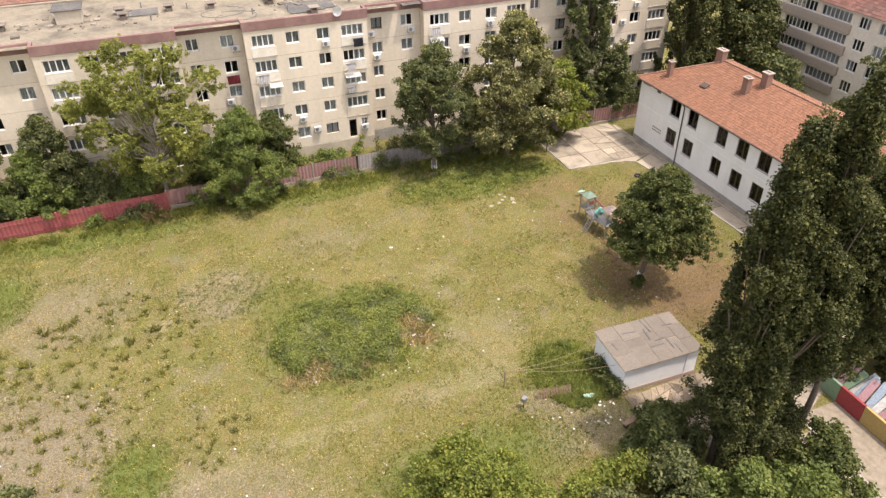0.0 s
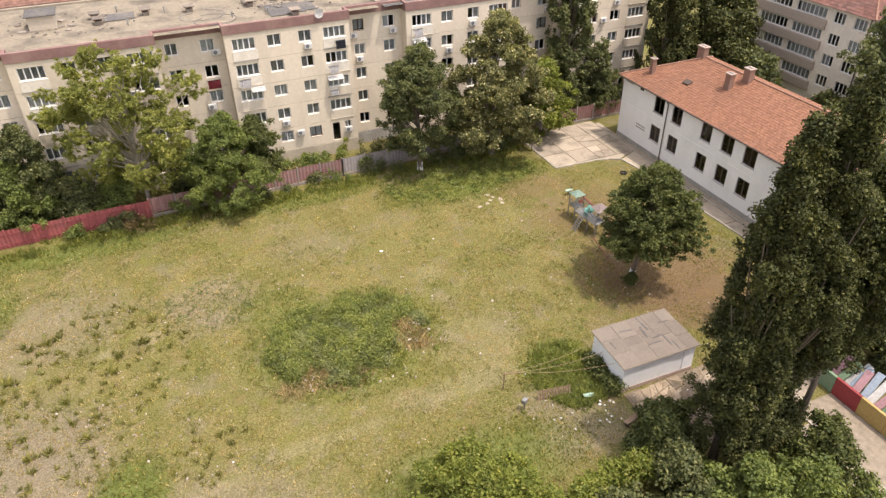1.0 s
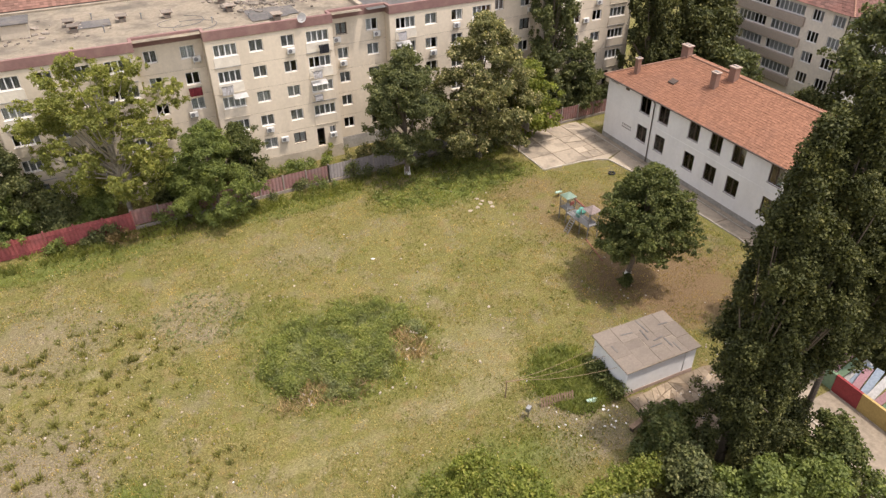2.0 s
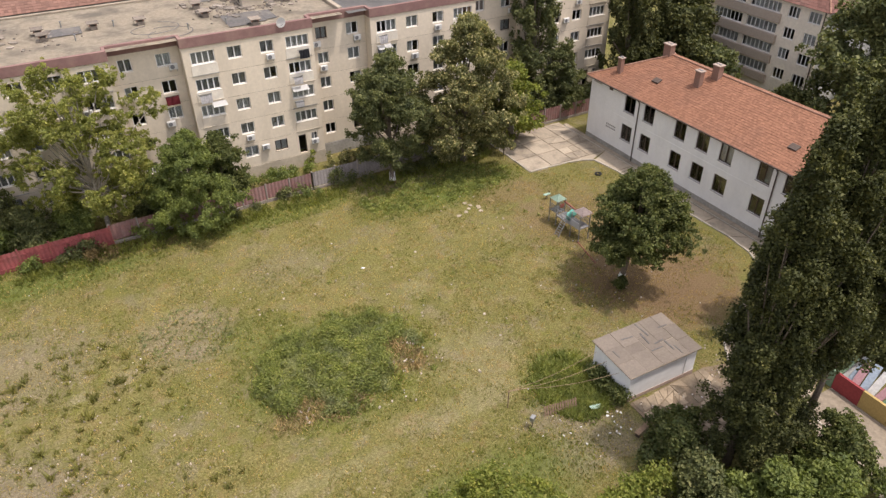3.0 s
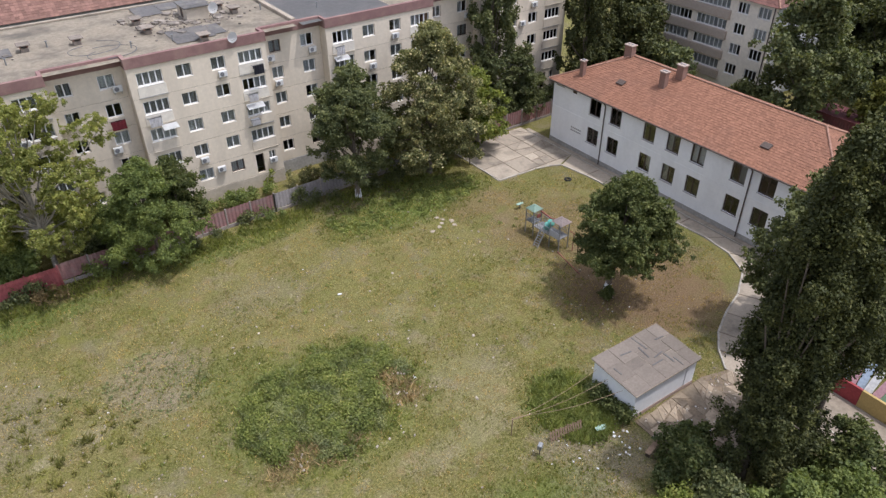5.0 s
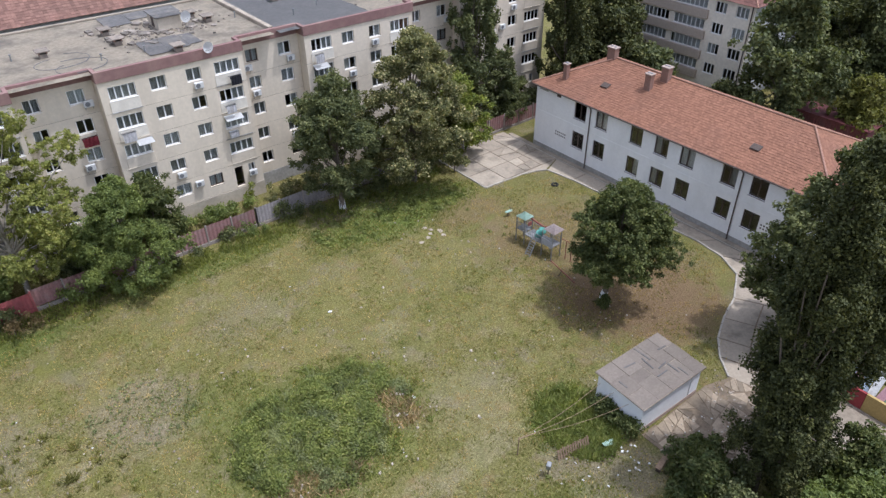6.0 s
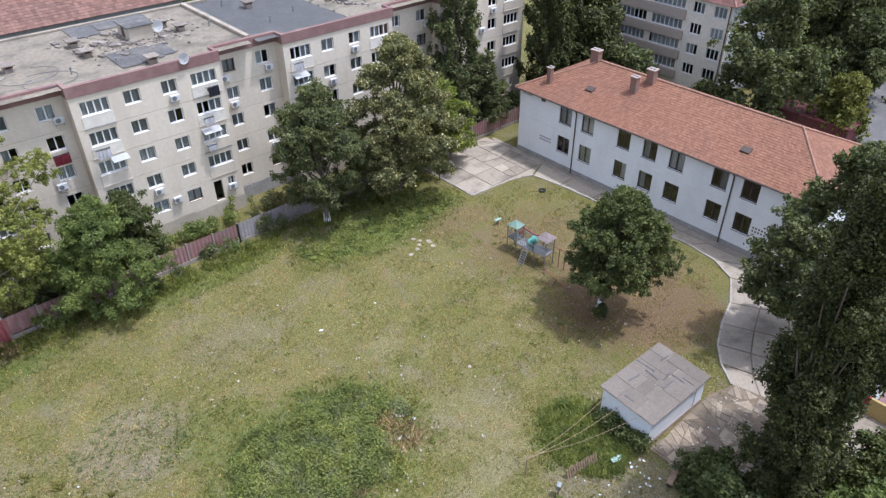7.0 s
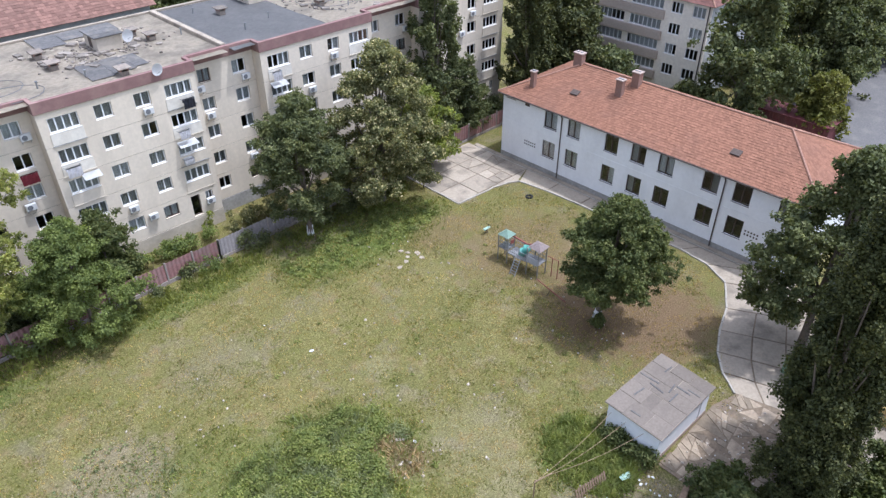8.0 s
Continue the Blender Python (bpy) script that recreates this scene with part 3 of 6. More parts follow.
def white_house():
    house = thing("house", "two-storey white painted house with orange hipped tile roof and dark windows", "house")
    rng = random.Random(9)
    holes, wins = [], []
    for a, c in W_WINDOWS:
        for z0, z1 in ((1.98, 3.78), (5.22, 7.0)):
            holes.append((a, c, z0, z1))
    bm = bmesh.new()
    holed(bm, WY0, WY1, 0.6, EAVE, holes, 0.4, lambda u, d, z: (WX + d, u, z))
    part("wall", bm, WHITEWASH, house)
    for a, c, z0, z1 in holes:
        # the window faces -x: its own x runs along -y of the place
        window(house, Matrix.Translation((WX + 0.04, c, z0)) @ pose(0, 0, 0, 0, 0, -90), c - a, z1 - z0, 1, BROWN_FRAME, rng, 0.75)
    part("wall", boxed(WX + 0.41, WX1 - 0.41, WY1 - 0.4, WY1, 0.6, EAVE), WHITEWASH, house)
    part("wall", boxed(WX + 0.41, WX1 - 0.41, WY0, WY0 + 0.4, 0.6, EAVE), WHITEWASH, house)
    part("wall", boxed(WX1 - 0.4, WX1, WY0, WY1, 0.6, EAVE), WHITEWASH, house)
    part("plinth", boxed(WX - 0.03, WX1 + 0.03, WY0 - 0.03, WY1 + 0.03, 0, 0.595), PLINTH, house, "grey cement plinth")
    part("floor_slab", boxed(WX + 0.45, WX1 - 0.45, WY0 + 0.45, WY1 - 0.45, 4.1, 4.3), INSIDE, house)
    # added dark backing, so the panes look into dim rooms
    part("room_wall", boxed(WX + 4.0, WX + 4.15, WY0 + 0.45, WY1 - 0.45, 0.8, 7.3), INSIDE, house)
    part("string_course", boxed(WX - 0.025, WX - 0.002, WY0, WY1, 4.42, 4.46), WHITEWASH, house)
    hipped_roof(house, WX - 0.45, WX1 + 0.45, WY0 - 0.45, WY1 + 0.45, EAVE + 0.02, RIDGE_Z, 6.0, 5.8, TILE, rng)
    part("gutter", rod((WX - 0.52, WY0 - 0.4, EAVE - 0.02), (WX - 0.52, WY1 + 0.4, EAVE - 0.02), 0.075), DARK_METAL, house)
    for y in (54.85, 37.45):
        bm = bmesh.new()
        tube(bm, [(WX - 0.52, y, EAVE - 0.05), (WX - 0.3, y, EAVE - 0.25), (WX - 0.09, y, EAVE - 0.5), (WX - 0.09, y, 0.15)], [0.06] * 4, 7)
        part("downpipe", bm, DARK_METAL, house, "dark downpipe")
    for x, y, z0, z1, sx, sy in ((54.3, 57.9, 9.3, 11.3, 0.7, 1.0), (53.8, 50.6, 9.6, 11.35, 0.7, 0.8), (52.1, 51.3, 8.9, 10.85, 0.6, 0.7), (49.7, 60.1, 7.5, 9.95, 0.5, 0.5)):
        chimney(house, x, y, z0, z1, sx, sy)
    for x, y in ((50.6, 55.4), (50.2, 38.0)):
        z = EAVE + (x - WX + 0.45) / (WX1 - WX + 0.9) * 2 * (RIDGE_Z - EAVE)
        hatch = boxed(-0.35, 0.35, -0.45, 0.45, 0, 0.14, bevel=0.03)
        ob = part("roof_hatch", hatch, DARK_METAL, house)
        ob.matrix_basis = pose(x, y, z + 0.06, 0, -22, 0)
    part("vent_plate", boxed(WX - 0.02, WX - 0.003, 59.1, 59.7, 6.75, 7.05), DARK_METAL, house)
    for y0, z0, n in ((58.0, 2.45, 3), (33.6, 2.6, 2)):
        for i in range(n + 3):
            for j in range(2):
                part("air_brick", boxed(WX - 0.02, WX - 0.003, y0 + i * 0.27, y0 + i * 0.27 + 0.14, z0 + j * 0.32, z0 + j * 0.32 + 0.16), DARK_METAL, house)
    part("wall_bar", boxed(WX - 0.02, WX - 0.003, 61.0, 62.3, 6.85, 6.97), PLINTH, house, "small dark lettering bar")
    return house


white_house()


# ---- farther buildings ----
def far_flats():
    house = thing("apartment_building", "four-storey grey apartment block with glazed balcony bands and red roof", "apartment block")
    rng = random.Random(12)
    X, y0, y1 = 76.4, 55.2, 78.0
    holes, rows = [], (11.6, 9.0, 6.45, 3.85)
    for top in rows:
        holes += [(55.9, 57.6, top - 1.35, top), (58.9, 60.5, top - 1.35, top)]
        for k in range(3):
            holes.append((61.6 + k * 5.4, 66.2 + k * 5.4, top - 1.25, top))
    bm = bmesh.new()
    holed(bm, y0, y1, 0, 12.0, holes, 0.3, lambda u, d, z: (X + d, u, z))
    part("wall", bm, M("far_render", (0.78, 0.70, 0.57), 0.1, 0.3, 3.0, 0.9, stain=(0.64, 0.57, 0.47), amount=0.4), house)
    for a, c, b, t in holes:
        window(house, Matrix.Translation((X + 0.04, c, b)) @ pose(0, 0, 0, 0, 0, -90), c - a, t - b, 2 if c - a < 2 else 6, PVC, rng, 0.6)
    tan = M("tan_balcony_band", (0.42, 0.345, 0.275), 0.12, rough=0.9)
    for top in rows:
        part("balcony", boxed(X - 0.35, X - 0.003, 61.2, y1, top - 2.4, top - 1.3, bevel=0.03), tan, house, "tan rendered balcony band")
    part("side_wall", boxed(X + 0.31, X + 13, y0, y0 + 0.3, 0, 12.0), MUR_GREY, house)
    part("side_wall", boxed(X + 0.31, X + 13, y1 - 0.3, y1, 0, 12.0), MUR_GREY, house)
    part("rear_wall", boxed(X + 13, X + 13.3, y0, y1, 0, 12.0), MUR_GREY, house)
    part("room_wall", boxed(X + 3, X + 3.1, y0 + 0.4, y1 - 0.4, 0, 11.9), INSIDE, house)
    part("downpipe", rod((X - 0.1, y0 + 0.25, 0), (X - 0.1, y0 + 0.25, 12.0), 0.07), DARK_METAL, house)
    hipped_roof(house, X - 0.6, X + 13.9, y0 - 0.6, y1 + 0.6, 12.05, 15.6, 6.5, 6.5, TILE_DARK, rng, 0.6, 0.5)


def back_house():
    house = thing("house", "long low house with weathered red tile roof behind the flats", "house")
    rng = random.Random(14)
    holes = [(x, x + 1.5, 12.2, 13.3) for x in (-20.0, -17.5, -12.0, -9.0, -3.0, 0.5, 7.0, 9.0, 13.2, 15.1, 17.0, 20.5, 22.3, 24.1)]
    bm = bmesh.new()
    holed(bm, -26, 26.5, 0, 13.9, holes, 0.3, lambda u, d, z: (u, 96.5 + d, z))
    part("wall", bm, M("blue_grey_render", (0.34, 0.36, 0.36), 0.15, 0.4, 3.0, 0.9, stain=(0.25, 0.24, 0.22), amount=0.5), house)
    for a, c, b, t in holes:
        window(house, Matrix.Translation((a, 96.54, b)), c - a, t - b, 1, BROWN_FRAME, rng, 0.2)
    for a in ((-26, -25.7, 96.81, 110), (26.2, 26.5, 96.81, 110), (-26, 26.5, 110, 110.3)):
        part("wall", boxed(*a, 0, 13.9), MUR_GREY, house)
    part("room_wall", boxed(-25.6, 26.1, 99, 99.1, 0, 13.8), INSIDE, house)
    base = bmesh.new()
    v = [base.verts.new(p) for p in ((-26.5, 95.7, 13.95), (27, 95.7, 13.95), (27, 103.4, 18.2), (-26.5, 103.4, 18.2), (-26.5, 111, 13.95), (27, 111, 13.95))]
    for f in ((0, 1, 2, 3), (3, 2, 5, 4), (0, 3, 4), (1, 5, 2), (0, 4, 5, 1)):
        base.faces.new([v[i] for i in f])
    part("roof", base, TILE_OLD, house)
    bm = bmesh.new()
    tiled_slope(bm, (-26.5, 95.7, 13.97), (27, 95.7, 13.97), (-26.5, 103.4, 18.22), (27, 103.4, 18.22), 0.42, 0.42, rng)
    tagged(part("roof_tiles", bm, TILE_OLD, house), kind="stuff")


far_flats()
back_house()


# ---- concrete yard and drive with kerb ----
INNER = [(44.9, 57.2), (45.4, 54.0), (45.6, 50.0), (45.6, 46.0), (45.8, 42.0), (45.9, 39.0), (45.5, 36.2), (44.2, 33.8), (41.2, 32.1), (38.4, 31.2), (36.0, 30.1), (34.3, 28.8), (33.0, 27.2)]
OUTER = [(47.55, 58.4), (47.5, 54.0), (47.45, 50.0), (47.4, 46.0), (47.4, 42.0), (47.4, 38.0), (47.4, 33.0), (47.4, 28.5), (44.5, 26.2), (41.5, 24.8), (38.8, 23.6), (36.6, 22.6), (34.6, 21.6)]


def slab(parent, corners, top, rng, name="slab", mat=None, gap=0.06):
    cx, cy = sum(p[0] for p in corners) / len(corners), sum(p[1] for p in corners) / len(corners)
    pts = []
    for x, y in corners:
        d = math.hypot(x - cx, y - cy) + 1e-6
        pts.append((x + (cx - x) * gap * 1.4 / d, y + (cy - y) * gap * 1.4 / d))
    bm = bmesh.new()
    prism(bm, pts, -0.12, top)
    ob = part(name, bm, mat or CONCRETE, parent)
    return ob


def area(poly):
    return 0.5 * abs(sum(a[0] * c[1] - c[0] * a[1] for a, c in zip(poly, poly[1:] + poly[:1])))


def cracked(poly, rng, stop, keep=0.15):
    """Split a convex slab along straight cracks until the pieces are small."""
    if area(poly) < stop or (area(poly) < 3 * stop and rng.random() < keep):
        return [poly]
    cx, cy = sum(p[0] for p in poly) / len(poly), sum(p[1] for p in poly) / len(poly)
    w = max(p[0] for p in poly) - min(p[0] for p in poly), max(p[1] for p in poly) - min(p[1] for p in poly)
    a = (0.0 if w[0] > w[1] else math.pi / 2) + rng.gauss(0, 0.45)
    nx, ny = math.cos(a), math.sin(a)
    off = nx * cx + ny * cy + rng.uniform(-0.22, 0.22) * max(w)
    one, two = [], []
    for p, q in zip(poly, poly[1:] + poly[:1]):
        dp, dq = nx * p[0] + ny * p[1] - off, nx * q[0] + ny * q[1] - off
        (one if dp >= 0 else two).append(p)
        if dp * dq < 0:
            f = dp / (dp - dq)
            x = (p[0] + (q[0] - p[0]) * f, p[1] + (q[1] - p[1]) * f)
            one.append(x)
            two.append(x)
    if len(one) < 3 or len(two) < 3:
        return [poly]
    return cracked(one, rng, stop, keep) + cracked(two, rng, stop, keep)


PAD_EARTH = M("pad_earth", (0.20, 0.15, 0.10), 0.3, 0.8, 5.0, 0.95, stain=(0.13, 0.105, 0.075), amount=0.7)
PAD = M("broken_pad_concrete", (0.29, 0.23, 0.16), 0.2, 0.9, 5.0, 0.95, stain=(0.17, 0.13, 0.09), amount=0.85, rnd=0.3, bump=0.5)


def drive():
    rng = random.Random(3)
    yard = thing("pavement", "cracked old concrete slab yard and curving drive", "pavement", kind="structure")
    bed = bmesh.new()
    prism(bed, [(37.35, 58.45), (47.5, 58.45), (47.5, 67.2), (37.35, 67.2)], -0.1, 0.02)
    for k in range(len(INNER) - 1):
        prism(bed, [INNER[k], OUTER[k], OUTER[k + 1], INNER[k + 1]], -0.1, 0.02)
    part("joint_bed", bed, PAD_EARTH, yard)
    xs, ys = [37.3, 40.1, 42.9, 45.2, 47.55], [58.45, 61.3, 64.2, 67.2]
    for a, c in zip(xs, xs[1:]):
        for b, d in zip(ys, ys[1:]):
            for piece in cracked([(a, b), (c, b), (c, d), (a, d)], rng, 3.2, 0.55):
                slab(yard, piece, 0.055 + rng.uniform(-0.012, 0.015), rng, gap=0.05)
    slab(yard, [(41.4, 58.4), (43.6, 57.9), (44.8, 57.3), (47.5, 58.4)], 0.05, rng)
    for k in range(len(INNER) - 1):
        wide = math.dist(INNER[k], OUTER[k])
        n = max(1, round(wide / 2.6))
        for j in range(n):
            f = lambda s, q: (INNER[q][0] + (OUTER[q][0] - INNER[q][0]) * s, INNER[q][1] + (OUTER[q][1] - INNER[q][1]) * s)
            slab(yard, [f(j / n, k), f((j + 1) / n, k), f((j + 1) / n, k + 1), f(j / n, k + 1)], 0.05 + rng.uniform(-0.012, 0.015), rng)
    # cracked pad by the shed: slabs broken along straight cracks, some pieces gone
    pad_bed = bmesh.new()
    prism(pad_bed, [(24.0, 21.6), (34.4, 21.6), (33.2, 27.1), (31.0, 27.75), (24.0, 27.7)], -0.1, 0.035)
    part("pad_bed", pad_bed, PAD_EARTH, yard)
    for x0, x1, y0, y1 in ((24.2, 27.6, 24.6, 27.65), (27.6, 30.9, 24.4, 27.7), (24.2, 27.4, 21.8, 24.6), (27.4, 30.8, 21.8, 24.4), (30.9, 33.3, 24.2, 27.0), (30.8, 33.9, 21.8, 24.2)):
        for piece in cracked([(x0, y0), (x1, y0), (x1, y1), (x0, y1)], rng, 0.55, 0.2):
            if rng.random() < (0.42 if area(piece) < 0.4 else 0.12):
                continue
            ob = slab(yard, piece, 0.06 + rng.uniform(-0.012, 0.02), rng, "broken_slab", PAD, rng.uniform(0.01, 0.085))
            ob.matrix_basis = pose(0, 0, rng.uniform(-0.006, 0.012))
    # asphalt-dark apron and narrow channel at the house
    part("apron", boxed(47.6, 48.1, 29.5, 66.3, -0.1, 0.12), CONCRETE, yard)
    for k in range(24):
        y = 30.0 + k * 1.5
        part("channel_stone", boxed(47.44, 47.58, y, y + 1.46, -0.1, 0.10, bevel=0.015), KERB, yard)
    kerb = thing("kerb", "pale kerb stones round the lawn edge", "kerb", kind="structure")
    path = [(37.2, 66.4), (37.2, 62.4), (37.2, 58.4), (39.6, 58.3), (42.0, 58.2), (43.7, 57.8)] + INNER
    for a, c in zip(path, path[1:]):
        n = max(1, round(math.dist(a, c) / 1.05))
        for j in range(n):
            p = Vector((*a, 0)).lerp(Vector((*c, 0)), (j + 0.5) / n)
            L = math.dist(a, c) / n
            ob = part("kerb_stone", boxed(-L / 2 + 0.012, L / 2 - 0.012, -0.075, 0.075, -0.15, 0.13, bevel=0.02), KERB, kerb)
            ob.matrix_basis = pose(p.x, p.y, rng.uniform(-0.03, 0.02), rng.uniform(-3, 3), 0, math.degrees(math.atan2(c[1] - a[1], c[0] - a[0])) + rng.uniform(-1.5, 1.5))
    return yard


drive()


# ---- white shed ----
def shed():
    rng = random.Random(21)
    s = thing("shed", "small white painted shed with flat worn felt roof", "shed", (26.95, 29.75, 0), -1.0)
    w, d = 3.0, 1.9
    part("wall", boxed(-w, -w + 0.2, -d, d, 0, 2.40), WHITEWASH, s)
    part("wall", boxed(w - 0.2, w, -d, d, 0, 2.40), WHITEWASH, s)
    bm = bmesh.new()
    holed(bm, -w + 0.2, w - 0.2, 0.32, 2.40, [(1.2, 2.1, 0.32, 2.1)], 0.2, lambda u, e, z: (u, -d + e, z))
    part("wall", bm, WHITEWASH, s)
    part("wall", boxed(-w + 0.2, w - 0.2, d - 0.2, d, 0, 2.52), WHITEWASH, s)
    part("door", boxed(1.22, 2.08, -d + 0.06, -d + 0.1, 0.05, 2.08), WHITEWASH, s)
    part("plinth", boxed(-w - 0.02, w + 0.02, -d - 0.03, -d - 0.002, 0, 0.36), M("bare_pink_plinth", (0.44, 0.33, 0.27), 0.2, rough=0.95), s)
    roof = part("roof", boxed(-w - 0.22, w + 0.22, -d - 0.2, d + 0.2, -0.09, 0.0, bevel=0.015), CONCRETE, s)
    roof.matrix_basis = pose(0, 0, 2.56, 2.2, 0, 0)
    xs = [-3.2, -1.7, -0.3, 0.9, 2.1, 3.2]
    for i, (a, c) in enumerate(zip(xs, xs[1:])):
        ys = [-2.08, -0.7 + 0.35 * (i % 2), 0.75 - 0.3 * (i % 2), 2.08]
        for b, e in zip(ys, ys[1:]):
            f = part("felt_sheet", boxed(a + 0.012, c - 0.012, b + 0.012, e - 0.012, 0, 0.014 + rng.uniform(0, 0.022)), SHED_FELT, roof)
            f.matrix_basis = pose(rng.uniform(-0.02, 0.02), rng.uniform(-0.02, 0.02), 0.003, 0, 0, rng.uniform(-1.2, 1.2))
    for x, y, dx, dy in ((-0.9, 1.1, 0.5, 0.06), (0.2, 0.5, 0.06, 0.55), (0.6, 1.3, 0.06, 0.7), (0.9, -0.2, 0.45, 0.05), (1.3, -0.8, 0.06, 0.5), (0.3, -0.7, 0.5, 0.05), (1.6, -1.4, 0.05, 0.45), (-2.6, 0.2, 0.06, 0.35), (2.2, 0.9, 0.4, 0.05)):
        f = part("torn_strip", boxed(-dx, dx, -dy, dy, 0, 0.048, bevel=0.006), PATCH, roof)
        f.matrix_basis = pose(x, y, 0.003, 0, 0, rng.uniform(-7, 7))
    return s


shed()


# ---- boundary fence ----
def corrugated(w, h, mat, name):
    key = (name, w, h)
    if key not in MESHES:
        bm = bmesh.new()
        n = round(w / 0.09)
        v = [[bm.verts.new((w * i / n, y0 + 0.022 * (1 if i % 4 < 2 else -1), z)) for i in range(n + 1)] for y0 in (0, 0.012) for z in (0, h)]
        for i in range(n):
            bm.faces.new((v[0][i], v[0][i + 1], v[1][i + 1], v[1][i]))
            bm.faces.new((v[2][i], v[3][i], v[3][i + 1], v[2][i + 1]))
            bm.faces.new((v[1][i], v[1][i + 1], v[3][i + 1], v[3][i]))
        MESHES[key] = finish(name, bm, mat)
    return MESHES[key]


def fence(name_label, x0, x1, y0, y1, h, mat, base, step=2.45, rails=True, seed=1, lean=2.5):
    rng = random.Random(seed)
    f = thing("fence", name_label, "fence", kind="structure")
    n = max(1, round((x1 - x0) / step))
    ang = math.degrees(math.atan2(y1 - y0, x1 - x0))
    for k in range(n + 1):
        x, y = x0 + (x1 - x0) * k / n, y0 + (y1 - y0) * k / n
        part("post", boxed(x - 0.07, x + 0.07, y - 0.07, y + 0.07, -0.1, h + 0.1 + rng.uniform(-0.05, 0.1), bevel=0.015), RED_PANEL if rails else POST, f)
        if k == n:
            break
        L = math.hypot(x1 - x0, y1 - y0) / n
        m = pose(x, y, base + rng.uniform(-0.05, 0.05), rng.uniform(-lean, lean), rng.uniform(-0.8, 0.8), ang)
        p = part("panel", corrugated(round(L - 0.16, 2), h - base, mat, mat.name), None, f)
        p.matrix_basis = m @ Matrix.Translation((0.08, 0, 0))
        if base > 0.1:
            b = part("base_board", boxed(0.08, L - 0.08, -0.05, 0.05, -0.1, base - 0.06, bevel=0.01), POST, f)
            b.matrix_basis = pose(x, y, 0, 0, 0, ang)
        if rails:
            for z in (0.45, 1.5):
                r = part("rail", boxed(0.0, L, -0.07, -0.03, z, z + 0.05), RED_PANEL, f)
                r.matrix_basis = pose(x, y, 0, 0, 0, ang)
    return f


fence("red painted corrugated metal fence with rails", -34.0, -4.0, 65.6, 66.1, 1.9, RED_PANEL, 0.05, 2.6, True, 1, 0.8)
fence("weathered pink slatted fence panels on a concrete base", -4.0, 15.6, 66.15, 66.5, 2.0, PINK_PANEL, 0.4, 2.45, False, 2)
fence("weathered grey slatted fence panels", 15.6, 36.0, 66.5, 67.2, 2.0, GREY_PANEL, 0.35, 2.5, False, 3)
fence("dull red sheet fence behind the concrete yard", 36.0, 60.0, 67.4, 67.8, 2.0, PINK_PANEL, 0.35, 2.5, False, 4)


# ---- trees ----
def leaf_mesh(name, centres, normals, size, mat, rng, aspect=1.25):
    """Many small folded leaves: each is two triangles, its own island."""
    n = len(centres)
    up = rng.normal(size=(n, 3))
    t = np.cross(normals, up)
    t /= np.linalg.norm(t, axis=1, keepdims=True) + 1e-9
    s = np.cross(normals, t)
    s /= np.linalg.norm(s, axis=1, keepdims=True) + 1e-9
    k = (size * rng.uniform(0.6, 1.35, n))[:, None]
    fold = normals / (np.linalg.norm(normals, axis=1, keepdims=True) + 1e-9) * k * 0.22
    v = np.stack([centres - t * k * aspect * 0.5, centres + s * k * 0.42 + fold, centres + t * k * aspect * 0.5, centres - s * k * 0.42 + fold], 1).reshape(-1, 3)
    i = np.arange(n) * 4
    tri = np.stack([i, i + 1, i + 2, i, i + 2, i + 3], 1).ravel()
    me = bpy.data.meshes.new(name)
    me.vertices.add(4 * n)
    me.vertices.foreach_set("co", v.astype(np.float32).ravel())
    me.loops.add(6 * n)
    me.loops.foreach_set("vertex_index", tri.astype(np.int32))
    me.polygons.add(2 * n)
    me.polygons.foreach_set("loop_start", (np.arange(2 * n) * 3).astype(np.int32))
    me.polygons.foreach_set("loop_total", np.full(2 * n, 3, np.int32))
    me.update(calc_edges=True)
    me.materials.append(mat)
    return me


def clumps_to_leaves(lobes, per_m2, rng, flat=0.8, inner=0.25):
    """Loose uneven tufts of leaves: each clump is stretched its own way and thins out towards its rim."""
    pts, nor = [], []
    for x, y, z, r in lobes:
        n = max(8, int(per_m2 * 4 * math.pi * r * r))
        d = rng.normal(size=(n, 3))
        d[:, 2] += 0.4
        d /= np.linalg.norm(d, axis=1, keepdims=True)
        rad = r * np.where(rng.random(n) < inner, rng.uniform(0.2, 0.7, n), np.clip(rng.normal(0.92, 0.26, n), 0.2, 1.3))
        p = d * rad[:, None] * rng.uniform(0.7, 1.35, 3)
        p[:, 2] *= flat
        pts.append(p + (x, y, z))
        nor.append(d * 0.55 + rng.normal(size=(n, 3)) * 0.75 + (0, 0, 0.45))
    return np.concatenate(pts), np.concatenate(nor)


def sprays(rng, clusters, each, r0, r1, tall, centre=(0.0, 0.0), wide=0.46):
    """Each bough carries a spray of small clumps drawn out along it, so that the outline is ragged and light falls between the boughs."""
    out = []
    for x, y, z, rr in clusters:
        way = np.array((x - centre[0], y - centre[1], 0.0))
        way = way / (np.linalg.norm(way) + 0.3) * 0.42 + (0, 0, 0.18)
        for _ in range(max(4, int(each * rng.uniform(0.7, 1.3)))):
            d = np.clip(rng.normal(size=3), -1.7, 1.7) * rr * wide + way * rr * max(-1.5, min(1.5, rng.normal()))
            out.append((x + d[0], y + d[1], max(0.15, z + d[2] * tall), rng.uniform(r0, r1)))
    return out


